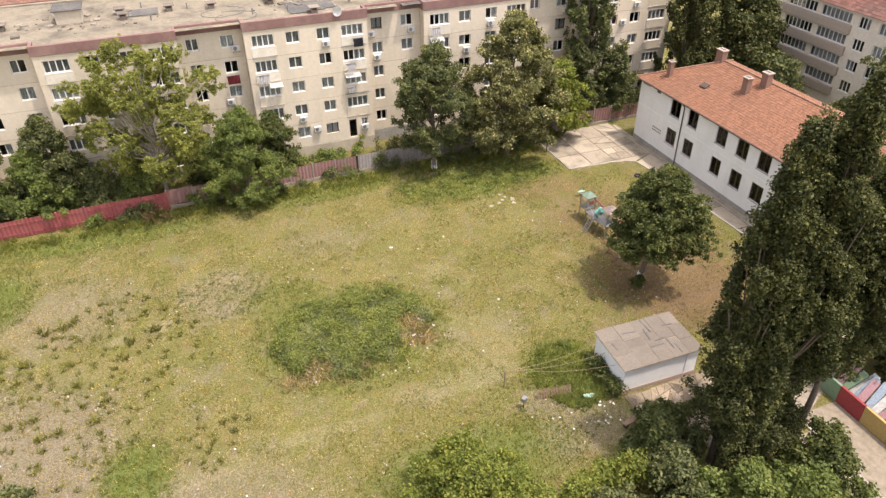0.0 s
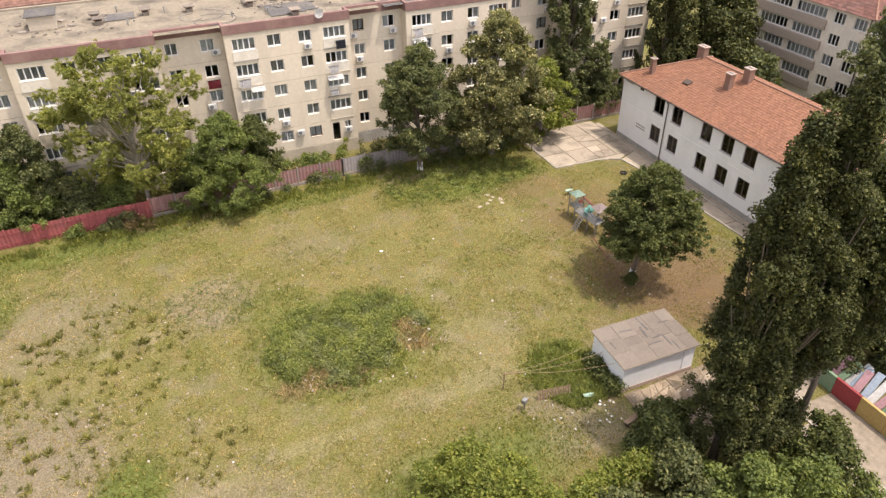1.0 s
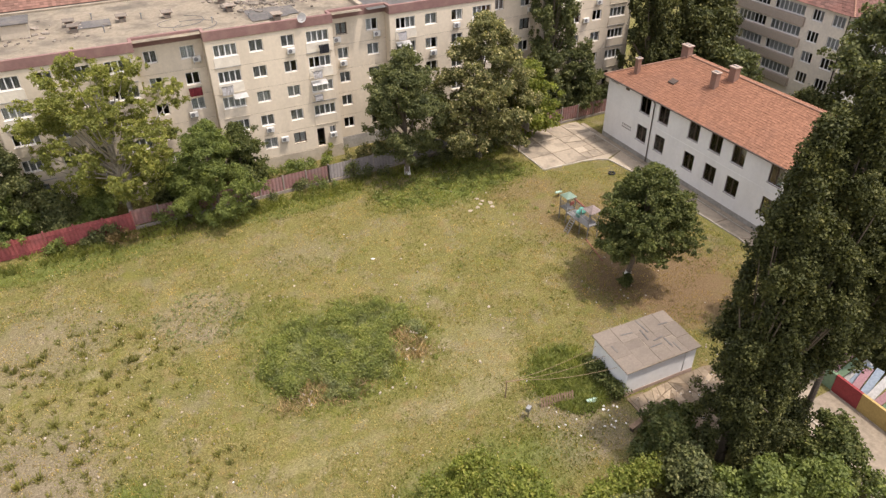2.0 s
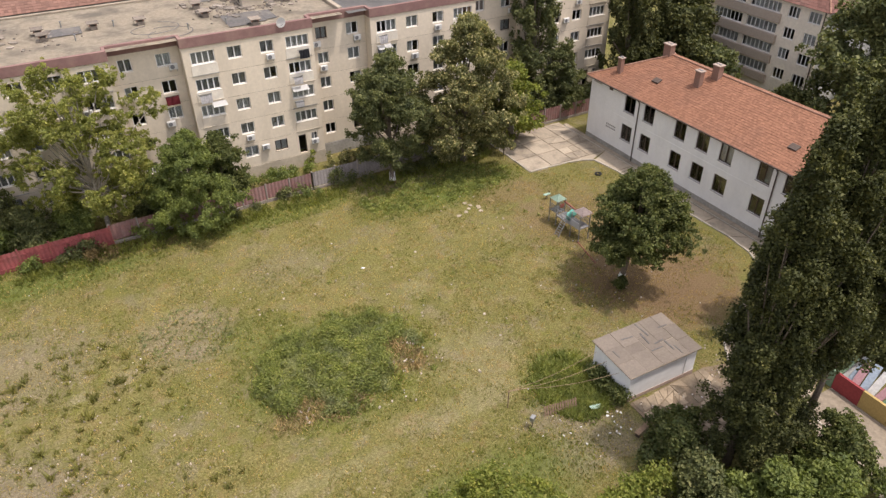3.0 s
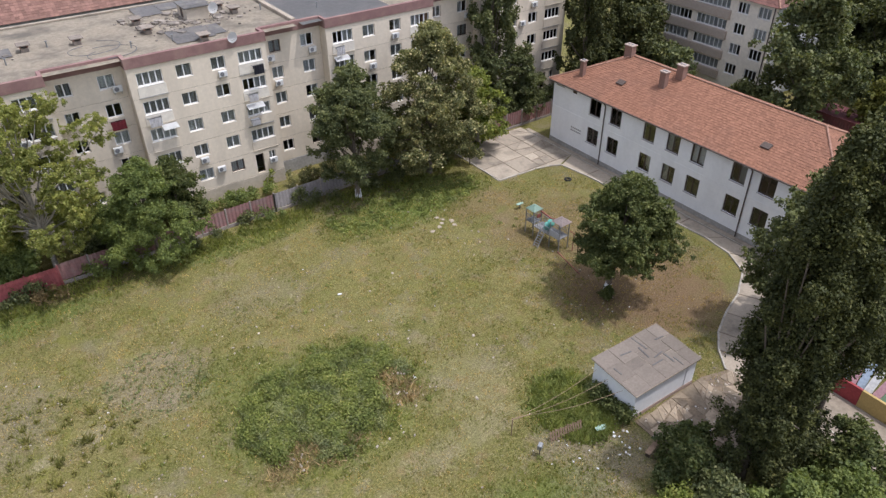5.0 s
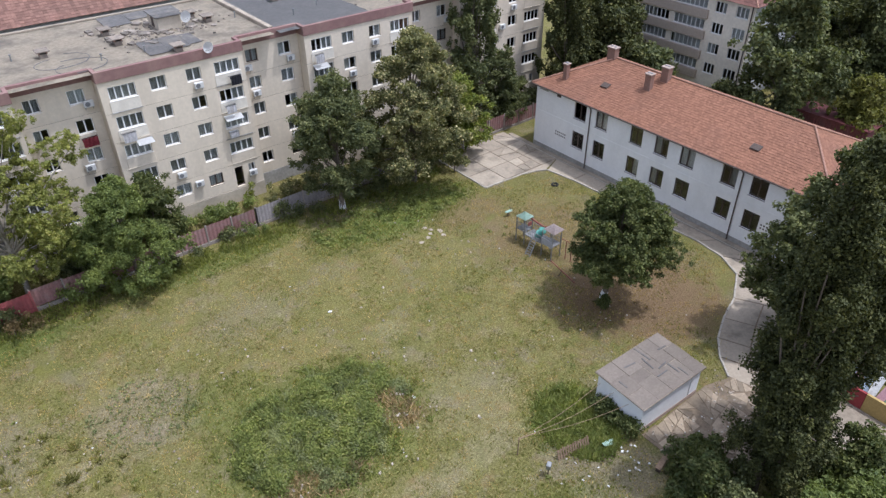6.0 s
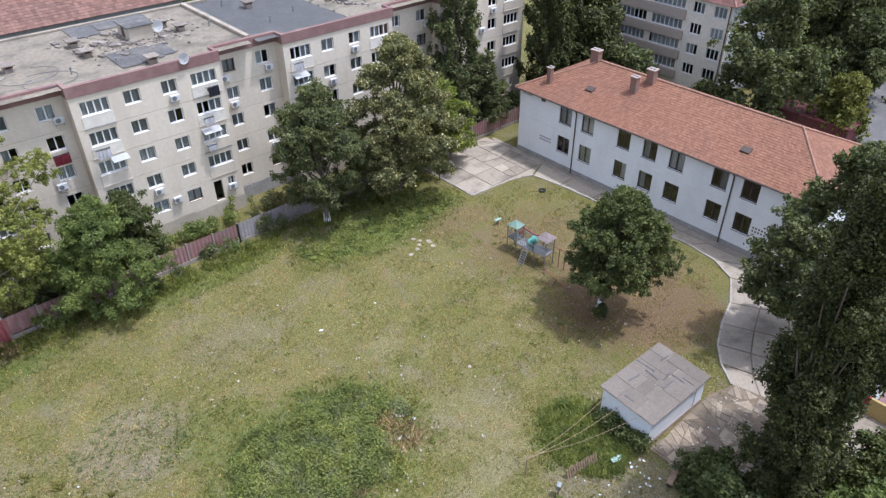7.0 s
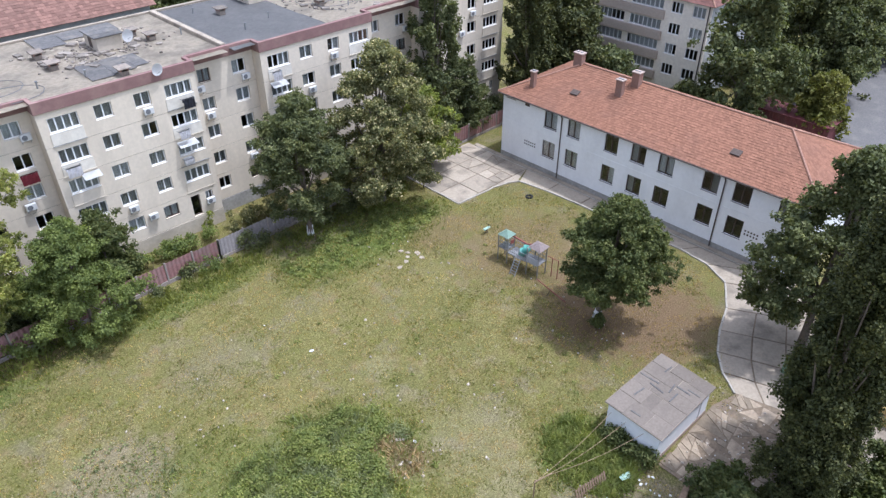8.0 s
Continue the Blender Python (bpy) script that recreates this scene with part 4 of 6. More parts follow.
def round_lobes(rng, H, z0, R, n, r0, r1, fat=0.45, off=(0, 0), rag=0.38):
    """Boughs through an egg-shaped crown from z0 to H, most of them near its skin."""
    out, big = [], 0.95 * (r0 + r1)
    for _ in range(max(16, n // 5)):
        t = rng.random() ** 0.85
        prof = (math.sin(math.pi * (0.10 + 0.90 * t) ** fat * 0.98)) ** 0.75 if t < 0.999 else 0
        a = rng.uniform(0, 2 * math.pi)
        k = math.sqrt(rng.uniform(0.1, 1.0)) if rng.random() < 0.4 else rng.uniform(0.85, 1.1)
        wob = 1 + rag * noise.noise((math.cos(a) * 1.6 + H, math.sin(a) * 1.6, t * 3))
        rr = big * rng.uniform(0.75, 1.25) * (1.0 - 0.3 * t)
        rho = max(0.0, R * prof * k * wob - rr * 0.55)
        out.append((off[0] + rho * math.cos(a), off[1] + rho * math.sin(a), z0 + (H - z0 - rr * 0.8) * t, rr))
    return sprays(rng, out, 13, r0 * 0.56, r1 * 0.56, 0.72, off)


def airy_lobes(rng, H, z0, R, boughs, r0, r1):
    """Small leaf clusters strewn through a tall open crown, with the sky and the wall showing between them."""
    out, mid, tall = [], (H + z0) / 2, (H - z0) / 2
    for _ in range(boughs):
        d = rng.normal(size=3)
        d = d / np.linalg.norm(d) * rng.random() ** 0.42
        z = mid + tall * d[2]
        w = R * (1.0 + 0.12 * noise.noise((d[0] * 2, d[1] * 2, d[2] * 2))) * (1.0 - 0.18 * max(0.0, d[2]))
        out.append((w * d[0], w * d[1], z, rng.uniform(0.55, 1.05)))
    return sprays(rng, out, 17, r0, r1, 0.85, wide=0.55)


def column_lobes(rng, H, z0, R, n, r0, r1):
    """Upswept boughs of a columnar poplar."""
    out, big = [], 0.72 * (r0 + r1)
    for _ in range(n // 5):
        t = rng.random()
        prof = min(1.0, 0.86 + 0.4 * t) * (1 - max(0, t - 0.50) / 0.53) ** 0.62 if t < 1 else 0
        a = rng.uniform(0, 2 * math.pi)
        k = rng.uniform(0.2, 0.8) if rng.random() < 0.3 else rng.uniform(0.82, 1.12)
        wob = 1 + 0.25 * noise.noise((math.cos(a) * 1.4 + H * 3, math.sin(a) * 1.4, t * 5))
        rr = big * rng.uniform(0.75, 1.25) * (1.05 - 0.5 * t)
        rho = max(0.0, R * prof * k * wob - rr * 0.5)
        out.append((rho * math.cos(a), rho * math.sin(a), z0 + (H - z0 - rr * 0.9) * t, rr))
    out += [(0.0, 0.0, z0 + (H - z0) * f, big * 0.8 * (1.2 - f)) for f in (0.15, 0.3, 0.45, 0.6, 0.72, 0.84, 0.93, 0.975)]
    return sprays(rng, out, 14, r0 * 0.50, r1 * 0.48, 2.1, wide=0.36)


def trunk_mesh(rng, H, r, lobes, limbs, fork=0.35, lean=(0, 0), up=0.5):
    bm = bmesh.new()
    top = Vector((lean[0], lean[1], H * 0.82))
    pts = [Vector((0, 0, -0.2)).lerp(top, f) + Vector((rng.uniform(-1, 1) * 0.08, rng.uniform(-1, 1) * 0.08, 0)) * (f > 0) for f in (0, 0.12, 0.3, 0.5, 0.75, 1)]
    tube(bm, pts, [r * 1.3, r, r * 0.85, r * 0.65, r * 0.35, 0.04], 9)
    picks = [lobes[i] for i in rng.integers(0, len(lobes), limbs)]
    for x, y, z, lr in picks:
        f = min(0.9, max(fork, z / H - 0.28))
        a = Vector((0, 0, -0.2)).lerp(top, f)
        c = Vector((x, y, max(z, a.z + 0.3)))
        mid = a.lerp(c, 0.5) + Vector((0, 0, -up * 0.3 * (c - a).length * 0.3))
        tube(bm, [a, mid, c], [r * 0.42, r * 0.26, 0.03], 6)
    return bm


def tree(name, label, category, at, lobes, leaf, per_m2, mat, seed, H, r=0.22, limbs=14, bark=None, flat=0.8, white=False, lean=(0, 0), inner=0.25, group=""):
    rng = np.random.default_rng(seed)
    t = thing(name, label, category, at, group=group)
    if r:
        tr = part("trunk", trunk_mesh(rng, H, r, lobes, limbs, lean=lean), bark or BARK, t)
        if white:
            bm = bmesh.new()
            tube(bm, [(0, 0, 0.02), (0, 0, 0.6), (lean[0] * 0.11, lean[1] * 0.11, 1.0)], [r * 1.36, r * 1.16, r * 1.12], 10)
            part("lime_coat", bm, LIME_COAT, tr, "lime-washed lower trunk")
    p, n = clumps_to_leaves(lobes, per_m2, rng, flat, inner)
    part("crown", leaf_mesh("crown", p, n, leaf, mat, rng), None, t)
    return t


def R(seed):
    return np.random.default_rng(seed)


# columnar poplars beside the shed
for k, (x, y, H, Rr, n) in enumerate(((25.95, 20.9, 23.0, 2.15, 700), (28.3, 20.6, 25.2, 2.55, 800))):
    tree("poplar_tree", "tall dark green columnar poplar beside the white shed", "tree", (x, y, 0), column_lobes(R(40 + k), H, 1.4, Rr, n, 0.36, 0.8), 0.14, 60, LEAF_POPLAR, 50 + k, H, 0.24, 40, flat=1.25, group="poplars by the shed")
tree("tree", "dark slender leafy tree behind the poplars", "tree", (32.2, 20.4, 0), round_lobes(R(59), 20.5, 7.5, 2.7, 380, 0.4, 0.85, 0.6), 0.16, 46, LEAF_POPLAR, 58, 18.5, 0.22, 16)
tree("tree", "dark leafy tree overhanging the concrete drive", "tree", (40.6, 26.0, 0), round_lobes(R(60), 16.6, 2.6, 4.3, 360, 0.45, 0.95, 0.6), 0.22, 32, LEAF_DARK, 61, 17, 0.3, 18)
tree("chestnut_tree", "round dense dark green chestnut with lime-washed trunk", "tree", (32.6, 38.6, 0), round_lobes(R(62), 11.0, 3.5, 3.85, 760, 0.32, 0.66, 0.66, off=(0.75, -0.4), rag=0.15), 0.155, 56, LEAF_CHESTNUT, 63, 9.4, 0.24, 16, white=True, lean=(0.7, -0.4))
# row at the flats' fence
tree("tree", "grey-green leafy tree with lime-washed trunk by the fence", "tree", (23.6, 64.3, 0), round_lobes(R(64), 13.8, 3.0, 4.5, 430, 0.42, 0.88, 0.60, off=(0.3, 0.2)), 0.175, 44, LEAF_DARK, 65, 12.8, 0.26, 18, white=True)
tree("linden_tree", "tall linden with pale seed bracts by the fence", "tree", (32.3, 64.3, 0), round_lobes(R(66), 16.3, 2.2, 5.5, 560, 0.42, 0.9, 0.66, off=(0.5, 0)), 0.18, 44, LEAF_LINDEN, 67, 15.4, 0.32, 20)
tree("tree", "small bright green tree beside the concrete yard", "tree", (39.6, 66.3, 0), round_lobes(R(68), 10.8, 1.2, 3.0, 90, 0.7, 1.1, 0.6), 0.25, 24, LEAF_BRIGHT, 69, 9.5, 0.14, 10)
tree("tree", "small dark leafy tree behind the dull red fence", "tree", (49.6, 69.9, 0), round_lobes(R(69), 9.5, 1.0, 2.8, 150, 0.4, 0.85, 0.58), 0.2, 32, LEAF_DARK, 74, 8.6, 0.15, 10)
tree("plane_tree", "tall airy light green tree with visible pale limbs", "tree", (-4.0, 68.3, 0), airy_lobes(R(70), 17.2, 2.8, 6.9, 145, 0.13, 0.30), 0.15, 66, LEAF_PLANE, 71, 15.8, 0.22, 44, bark=BARK_PALE, inner=0.3)
tree("acacia_tree", "bushy green acacia in front of the pink fence", "tree", (3.9, 64.9, 0), round_lobes(R(72), 10.0, 0.9, 3.8, 430, 0.35, 0.75, 0.55), 0.14, 60, LEAF_ACACIA, 73, 9.4, 0.16, 14)
for k, (x, y, H, Rr, m) in enumerate(((-13.6, 69.8, 10.4, 2.7, LEAF_DARK), (-15.2, 69.3, 7.8, 3.2, LEAF_ACACIA), (-19.8, 69.4, 9.6, 3.2, LEAF_DARK), (-25.5, 69.6, 11.0, 4.0, LEAF_PLANE), (-10.4, 69.2, 4.6, 2.2, LEAF_DARK), (-6.8, 69.2, 3.8, 2.2, LEAF_ACACIA), (7.4, 69.6, 7.0, 2.6, LEAF_CHESTNUT), (0.4, 68.8, 4.8, 2.2, LEAF_DARK))):
    tree("tree", "dense green tree between the fence and the flats", "tree", (x, y, 0), round_lobes(R(80 + k), H, 0.4, Rr, int(44 * Rr * Rr ** 0.5), 0.4, 0.85, 0.55), 0.18, 40, m, 90 + k, H * 0.9, 0.14, 10)
for k, (x, y, H, Rr) in enumerate(((45.0, 70.2, 21.5, 2.7), (57.6, 67.6, 21.0, 2.9), (61.5, 69.5, 22.0, 2.8))):
    tree("poplar_tree", "tall columnar poplar near the end of the flats", "tree", (x, y, 0), column_lobes(R(100 + k), H, 0.8, Rr, 430, 0.4, 0.85), 0.23, 30, LEAF_DARK if k == 0 else LEAF_POPLAR, 110 + k, H, 0.25, 16, flat=1.25, group="poplars by the flats")
for k, (x, y, H, Rr, m) in enumerate(((64.6, 66.0, 13.0, 4.2, LEAF_POPLAR), (70.0, 71.0, 15.0, 4.6, LEAF_POPLAR), (67.5, 62.5, 8.0, 3.4, LEAF_DARK), (74.2, 48.9, 16.8, 5.6, LEAF_DARK), (88.5, 44.5, 12.5, 4.4, LEAF_DARK), (90.0, 47.0, 15.0, 6.0, LEAF_POPLAR), (101.0, 51.0, 16.0, 7.0, LEAF_DARK), (106.0, 47.0, 13.0, 5.5, LEAF_DARK), (112.0, 43.0, 15.0, 7.0, LEAF_POPLAR), (77.8, 40.3, 7.8, 2.2, LEAF_YELLOW), (46.0, 20.5, 13.0, 4.2, LEAF_POPLAR), (88.0, 58.0, 15.0, 6.0, LEAF_DARK), (104.0, 62.0, 16.0, 7.0, LEAF_POPLAR), (70.0, 52.5, 5.0, 2.8, LEAF_POPLAR))):
    tree("tree", "leafy tree behind the white house" if m is not LEAF_YELLOW else "small yellow-green tree behind the white house", "tree", (x, y, 0), round_lobes(R(120 + k), H, 0.6, Rr, int(11 * Rr * Rr ** 0.7), 0.9, 1.6, 0.58), 0.36, 10, m, 140 + k, H * 0.9, 0.2, 10)
# belt behind the flats' roof line
for k, x in enumerate((-38, -30, -24, 31, 36)):
    tree("tree", "dark leafy tree behind the flats", "tree", (x, 99 + 3 * (k % 2), 0), round_lobes(R(170 + k), 17.5, 3, 5.5, 120, 1.0, 1.7, 0.6), 0.4, 12, LEAF_DARK, 180 + k, 16, 0.25, 8)
# near trees and shrubs at the field's south edge
tree("tree", "bright yellow-green bushy tree at the field edge", "tree", (9.6, 20.6, 0), round_lobes(R(200), 8.0, 1.0, 4.8, 420, 0.35, 0.75, 0.5), 0.14, 54, LEAF_BRIGHT, 201, 7.0, 0.16, 16)
tree("shrub", "small green bush at the chestnut's trunk", "shrub", (32.3, 38.2, 0), round_lobes(R(205), 1.0, 0.1, 0.7, 60, 0.14, 0.26, 0.5), 0.13, 60, LEAF_CHESTNUT, 206, 0.8, 0.03, 4)
for k, (x, y, H, Rr, m) in enumerate(((25.4, 17.2, 4.0, 2.8, LEAF_ACACIA), (22.2, 19.8, 3.8, 2.4, LEAF_DARK), (28.4, 16.2, 3.8, 2.4, LEAF_ACACIA), (22.6, 22.4, 3.9, 1.7, LEAF_CHESTNUT), (30.6, 17.2, 5.3, 2.2, LEAF_CHESTNUT), (24.3, 23.7, 3.0, 1.7, LEAF_CHESTNUT), (17.4, 18.6, 3.4, 2.4, LEAF_DARK), (31.2, 21.6, 3.2, 2.2, LEAF_POPLAR), (-15.0, 32.6, 2.2, 1.1, LEAF_DARK), (20.0, 16.5, 3.2, 2.6, LEAF_ACACIA))):
    tree("shrub", "dense leafy shrub beside the poplars" if x > 0 else "dark leafy shrub on the bare soil", "shrub", (x, y, 0), round_lobes(R(210 + k), H, 0.2, Rr, int(34 * Rr), 0.45, 0.85, 0.5), 0.19, 38, m, 230 + k, H * 0.8, 0.06, 8)


def hedge(label, pts, h, w, mat, seed, leaf=0.17, dense=3.6):
    rng = R(seed)
    lobes = []
    for a, c in zip(pts, pts[1:]):
        n = int(math.dist(a, c) * dense)
        for _ in range(n):
            f = rng.random()
            lobes.append((a[0] + (c[0] - a[0]) * f + rng.uniform(-w, w), a[1] + (c[1] - a[1]) * f + rng.uniform(-w, w), h * rng.uniform(0.25, 0.9), rng.uniform(0.35, 0.6)))
    t = thing("hedge", label, "hedge")
    p, n = clumps_to_leaves(lobes, 42, rng, 0.85)
    part("foliage", leaf_mesh("foliage", p, n, leaf, mat, rng), None, t)
    bm = bmesh.new()
    for x, y, z, r in lobes[::4]:
        tube(bm, [(x, y, -0.1), (x + 0.05, y, z)], [0.03, 0.012], 5)
    part("stems", bm, BARK, t)


hedge("sunlit vine-covered hedge at the field edge", [(14.2, 19.6), (17.0, 21.4), (20.6, 21.4)], 2.7, 0.55, LEAF_BRIGHT, 251, 0.16, 11)
hedge("clipped dark hedge along the sandy path", [(29.6, 17.4), (31.6, 14.6), (32.6, 10.0)], 2.0, 0.55, LEAF_ACACIA, 252)
hedge("low green hedge in front of the flats", [(9.5, 69.6), (13.5, 69.9), (16.5, 69.8)], 1.5, 0.5, LEAF_ACACIA, 253)
hedge("clipped yellow-green shrub by the flats' entrance", [(16.6, 70.9), (17.7, 70.9)], 2.6, 0.35, LEAF_BRIGHT, 254)
hedge("low shrubs in front of the flats", [(18.5, 69.6), (22.0, 70.2), (24.5, 69.5)], 1.7, 0.6, LEAF_LINDEN, 255)
hedge("dark shrubs behind the white house", [(64.0, 44.0), (66.5, 50.0), (68.5, 57.0), (70.5, 62.0)], 3.4, 1.6, LEAF_POPLAR, 256, 0.3)
hedge("dark shrubs behind the dull red fence", [(46.5, 69.0), (51.0, 69.4), (57.0, 69.2)], 2.9, 0.8, LEAF_DARK, 269, 0.2, 5)
hedge("overgrown shrubs on the fence", [(17.2, 66.1), (18.4, 66.0)], 1.7, 0.4, LEAF_DARK, 257)
hedge("overgrown shrubs on the pink fence", [(11.6, 66.0), (12.8, 65.9)], 1.9, 0.35, LEAF_DARK, 258)
hedge("overgrown shrubs on the pink fence", [(-1.5, 65.6), (1.2, 65.0)], 1.5, 0.5, LEAF_ACACIA, 259)
hedge("dark shrubs on the red fence", [(-8.6, 65.3), (-5.6, 65.5)], 1.2, 0.4, LEAF_DARK, 260)
hedge("dark shrubs on the red fence", [(-12.2, 65.0), (-10.2, 65.0)], 1.2, 0.4, LEAF_ACACIA, 261)
hedge("ragged bushes in front of the fence", [(6.5, 65.4), (9.5, 65.3)], 0.9, 0.4, LEAF_DARK, 263, 0.15, 2.4)
hedge("ragged bushes in front of the fence", [(13.6, 65.6), (16.2, 65.5)], 0.9, 0.4, LEAF_ACACIA, 264, 0.15, 2.0)
hedge("ragged bushes in front of the fence", [(19.4, 65.8), (21.6, 65.6)], 1.1, 0.4, LEAF_DARK, 265, 0.15, 2.6)
hedge("dry brown bush by the red fence", [(-6.4, 64.2), (-4.6, 64.4)], 1.0, 0.5, LEAF_BROWN, 266, 0.15, 4)
hedge("dark creeper climbing the foot of the shed wall", [(23.55, 31.4), (23.5, 29.5), (23.6, 27.9)], 0.95, 0.28, LEAF_CHESTNUT, 268, 0.13, 12)
hedge("dark undergrowth below the trees by the yard", [(25.5, 65.0), (30.0, 64.6), (36.0, 65.6)], 1.5, 0.7, LEAF_DARK, 262)


# ---- meadow plants ----
def scatter(n, x0, x1, y0, y1, rng, keep):
    out = []
    while len(out) < n:
        xy = rng.uniform((x0, y0), (x1, y1), (4000, 2))
        for x, y in xy:
            if keep(x, y):
                out.append((x, y))
                if len(out) == n:
                    break
    return np.array(out)


def on_lawn(x, y):
    if 23.2 < x < 30.8 and 22.5 < y < 32.2:
        return False
    if x > 37.0 and y > 58.2:
        return False
    lim = 45.2 if y > 35 else 33.0 + (y - 27.2) * 1.5
    return x < lim


def blades(name, xy, h, spread, per, mat, seed, label, category):
    """Tufts of thin upright blades on the ground."""
    rng = R(seed)
    n = len(xy) * per
    base = np.repeat(xy, per, 0) + rng.normal(size=(n, 2)) * spread
    z = np.array([ground_z(x, y) for x, y in base]) - 0.02
    hh = h * rng.uniform(0.5, 1.5, n)
    a = rng.uniform(0, 2 * math.pi, n)
    w = 0.028 + 0.10 * hh * rng.uniform(0.4, 1.0, n)
    lean = rng.normal(size=(n, 2)) * hh[:, None] * 0.55
    dx, dy = np.cos(a) * w, np.sin(a) * w
    v = np.empty((n, 3, 3))
    v[:, 0] = np.stack([base[:, 0] - dx, base[:, 1] - dy, z], 1)
    v[:, 1] = np.stack([base[:, 0] + dx, base[:, 1] + dy, z], 1)
    v[:, 2] = np.stack([base[:, 0] + lean[:, 0], base[:, 1] + lean[:, 1], z + hh], 1)
    me = bpy.data.meshes.new(name)
    me.vertices.add(3 * n)
    me.vertices.foreach_set("co", v.astype(np.float32).ravel())
    me.loops.add(3 * n)
    me.loops.foreach_set("vertex_index", np.arange(3 * n, dtype=np.int32))
    me.polygons.add(n)
    me.polygons.foreach_set("loop_start", (np.arange(n) * 3).astype(np.int32))
    me.polygons.foreach_set("loop_total", np.full(n, 3, np.int32))
    me.update(calc_edges=True)
    me.materials.append(mat)
    return tagged(new(name, me), label, category, "", "stuff")


def patchy(seed, scale, cut):
    return lambda x, y: on_lawn(x, y) and noise.noise((x * scale, y * scale, seed * 3.7)) > cut


def near(spots):
    return lambda x, y: on_lawn(x, y) and any(((x - s[0]) / s[2]) ** 2 + ((y - s[1]) / s[3]) ** 2 < 1 for s in spots)


blades("dry_grass", scatter(32000, -30, 45, 14, 65.5, R(301), patchy(1, 0.5, -0.25)), 0.11, 0.10, 3, GRASS_DRY, 311, "short sun-dried yellow grass of the meadow", "grass")
blades("green_grass", scatter(26000, -30, 45, 14, 65.5, R(302), patchy(2, 0.35, 0.02)), 0.12, 0.10, 3, GRASS_GREEN, 312, "short green grass of the meadow", "grass")
blades("lush_grass", scatter(9000, -30, 45, 14, 65.5, R(303), near(LUSH)), 0.20, 0.12, 3, LEAF_LUSH, 313, "lush green weeds growing in patches", "weeds")
blades("fence_weeds", scatter(2300, -30, 36, 63.4, 65.8, R(304), patchy(3, 0.5, -0.15)), 0.38, 0.15, 4, LEAF_LUSH, 314, "tall green weeds along the fence", "weeds")


def weed_field(name, xy, r0, r1, mat, seed, label, leaf, per=30, flat=0.7):
    rng = R(seed)
    lobes = [(x, y, ground_z(x, y) + 0.25 * r, r) for (x, y), r in zip(xy, rng.uniform(r0, r1, len(xy)))]
    p, n = clumps_to_leaves(lobes, per, rng, flat)
    return tagged(new(name, leaf_mesh(name, p, n, leaf, mat, rng)), label, "weeds", "", "stuff")


mound = lambda f: (lambda x, y: ((x - 8.0) / 6.0) ** 2 + ((y - 41.2) / 4.8) ** 2 + 0.9 * noise.noise((x * 0.45, y * 0.45, 2.0)) < f * 0.92 and not (((x - 12.3) / 1.6) ** 2 + ((y - 39.2) / 1.7) ** 2 < 1) and not (((x - 4.2) / 1.8) ** 2 + ((y - 37.6) / 0.9) ** 2 < 1))
weed_field("mound_weeds", scatter(360, 0, 16, 34, 47, R(321), lambda x, y: mound(1.0)(x, y) and noise.noise((x * 0.6, y * 0.6, 9.0)) > 0.0), 0.14, 0.5, LEAF_WEED, 331, "dense green weeds covering the mound", 0.10, 105, 0.9)
weed_field("mound_shrubs", scatter(46, 1, 15, 35, 46, R(361), mound(0.85)), 0.4, 0.8, LEAF_WEED, 362, "taller bright green weed clumps on the mound", 0.11, 330, 0.95)
blades("mound_grass", scatter(2600, 0, 16, 34, 47, R(345), lambda x, y: mound(1.05)(x, y) and noise.noise((x * 0.8, y * 0.8, 5.0)) > -0.15), 0.36, 0.14, 4, LEAF_SAGE, 346, "long grey-green grass on the mound", "grass")
blades("mound_tussocks", scatter(1500, 0, 16, 34, 47, R(347), mound(1.25)), 0.30, 0.16, 4, LEAF_WEED, 348, "green grass round the mound", "grass")
weed_field("sage_weeds", scatter(210, 0, 16, 34, 47, R(322), lambda x, y: mound(0.95)(x, y) and y < 42 + 1.5 * noise.noise((x * 0.5, y * 0.5, 4.0))), 0.16, 0.52, LEAF_SAGE, 332, "grey-green weeds on the mound", 0.095, 100, 0.95)
blades("shed_weeds", scatter(1500, 18, 23.9, 27.8, 35, R(323), near([(21.6, 31.0, 2.7, 3.3)])), 0.34, 0.14, 5, LEAF_WEED, 333, "lush green weeds beside the shed", "weeds")
blades("field_weeds", scatter(360, -28, 0, 24, 56, R(324), near([(-15, 40, 8, 9), (-9, 46, 6, 7), (-22, 34, 6, 6), (-3, 34, 3, 3)])), 0.30, 0.09, 16, LEAF_OLIVE, 334, "scattered upright olive weeds on bare soil", "weeds")
blades("tall_weeds", scatter(44, -26, -3, 28, 54, R(329), near([(-14, 44, 9, 7), (-20, 34, 6, 5), (-6, 51, 2, 1.5)])), 0.48, 0.13, 34, LEAF_OLIVE, 339, "taller upright green weed clumps on bare soil", "weeds")
weed_field("low_weeds", scatter(160, -28, 34, 20, 62, R(325), patchy(6, 0.2, 0.1)), 0.12, 0.26, LEAF_WEED, 335, "small weeds dotted over the meadow", 0.11, 45)
weed_field("creepers", scatter(150, 18, 36, 57.5, 64, R(326), near([(27, 60.5, 9, 3.2)])), 0.2, 0.45, LEAF_WEED, 336, "dense low creeper under the trees", 0.16, 40, 0.5)
weed_field("bare_tufts", scatter(230, -6, 4, 45, 55, R(327), near([(-1, 50, 3.6, 3.4)])), 0.08, 0.16, LEAF_SAGE, 337, "small tufts on the bare dug patch", 0.10, 50)
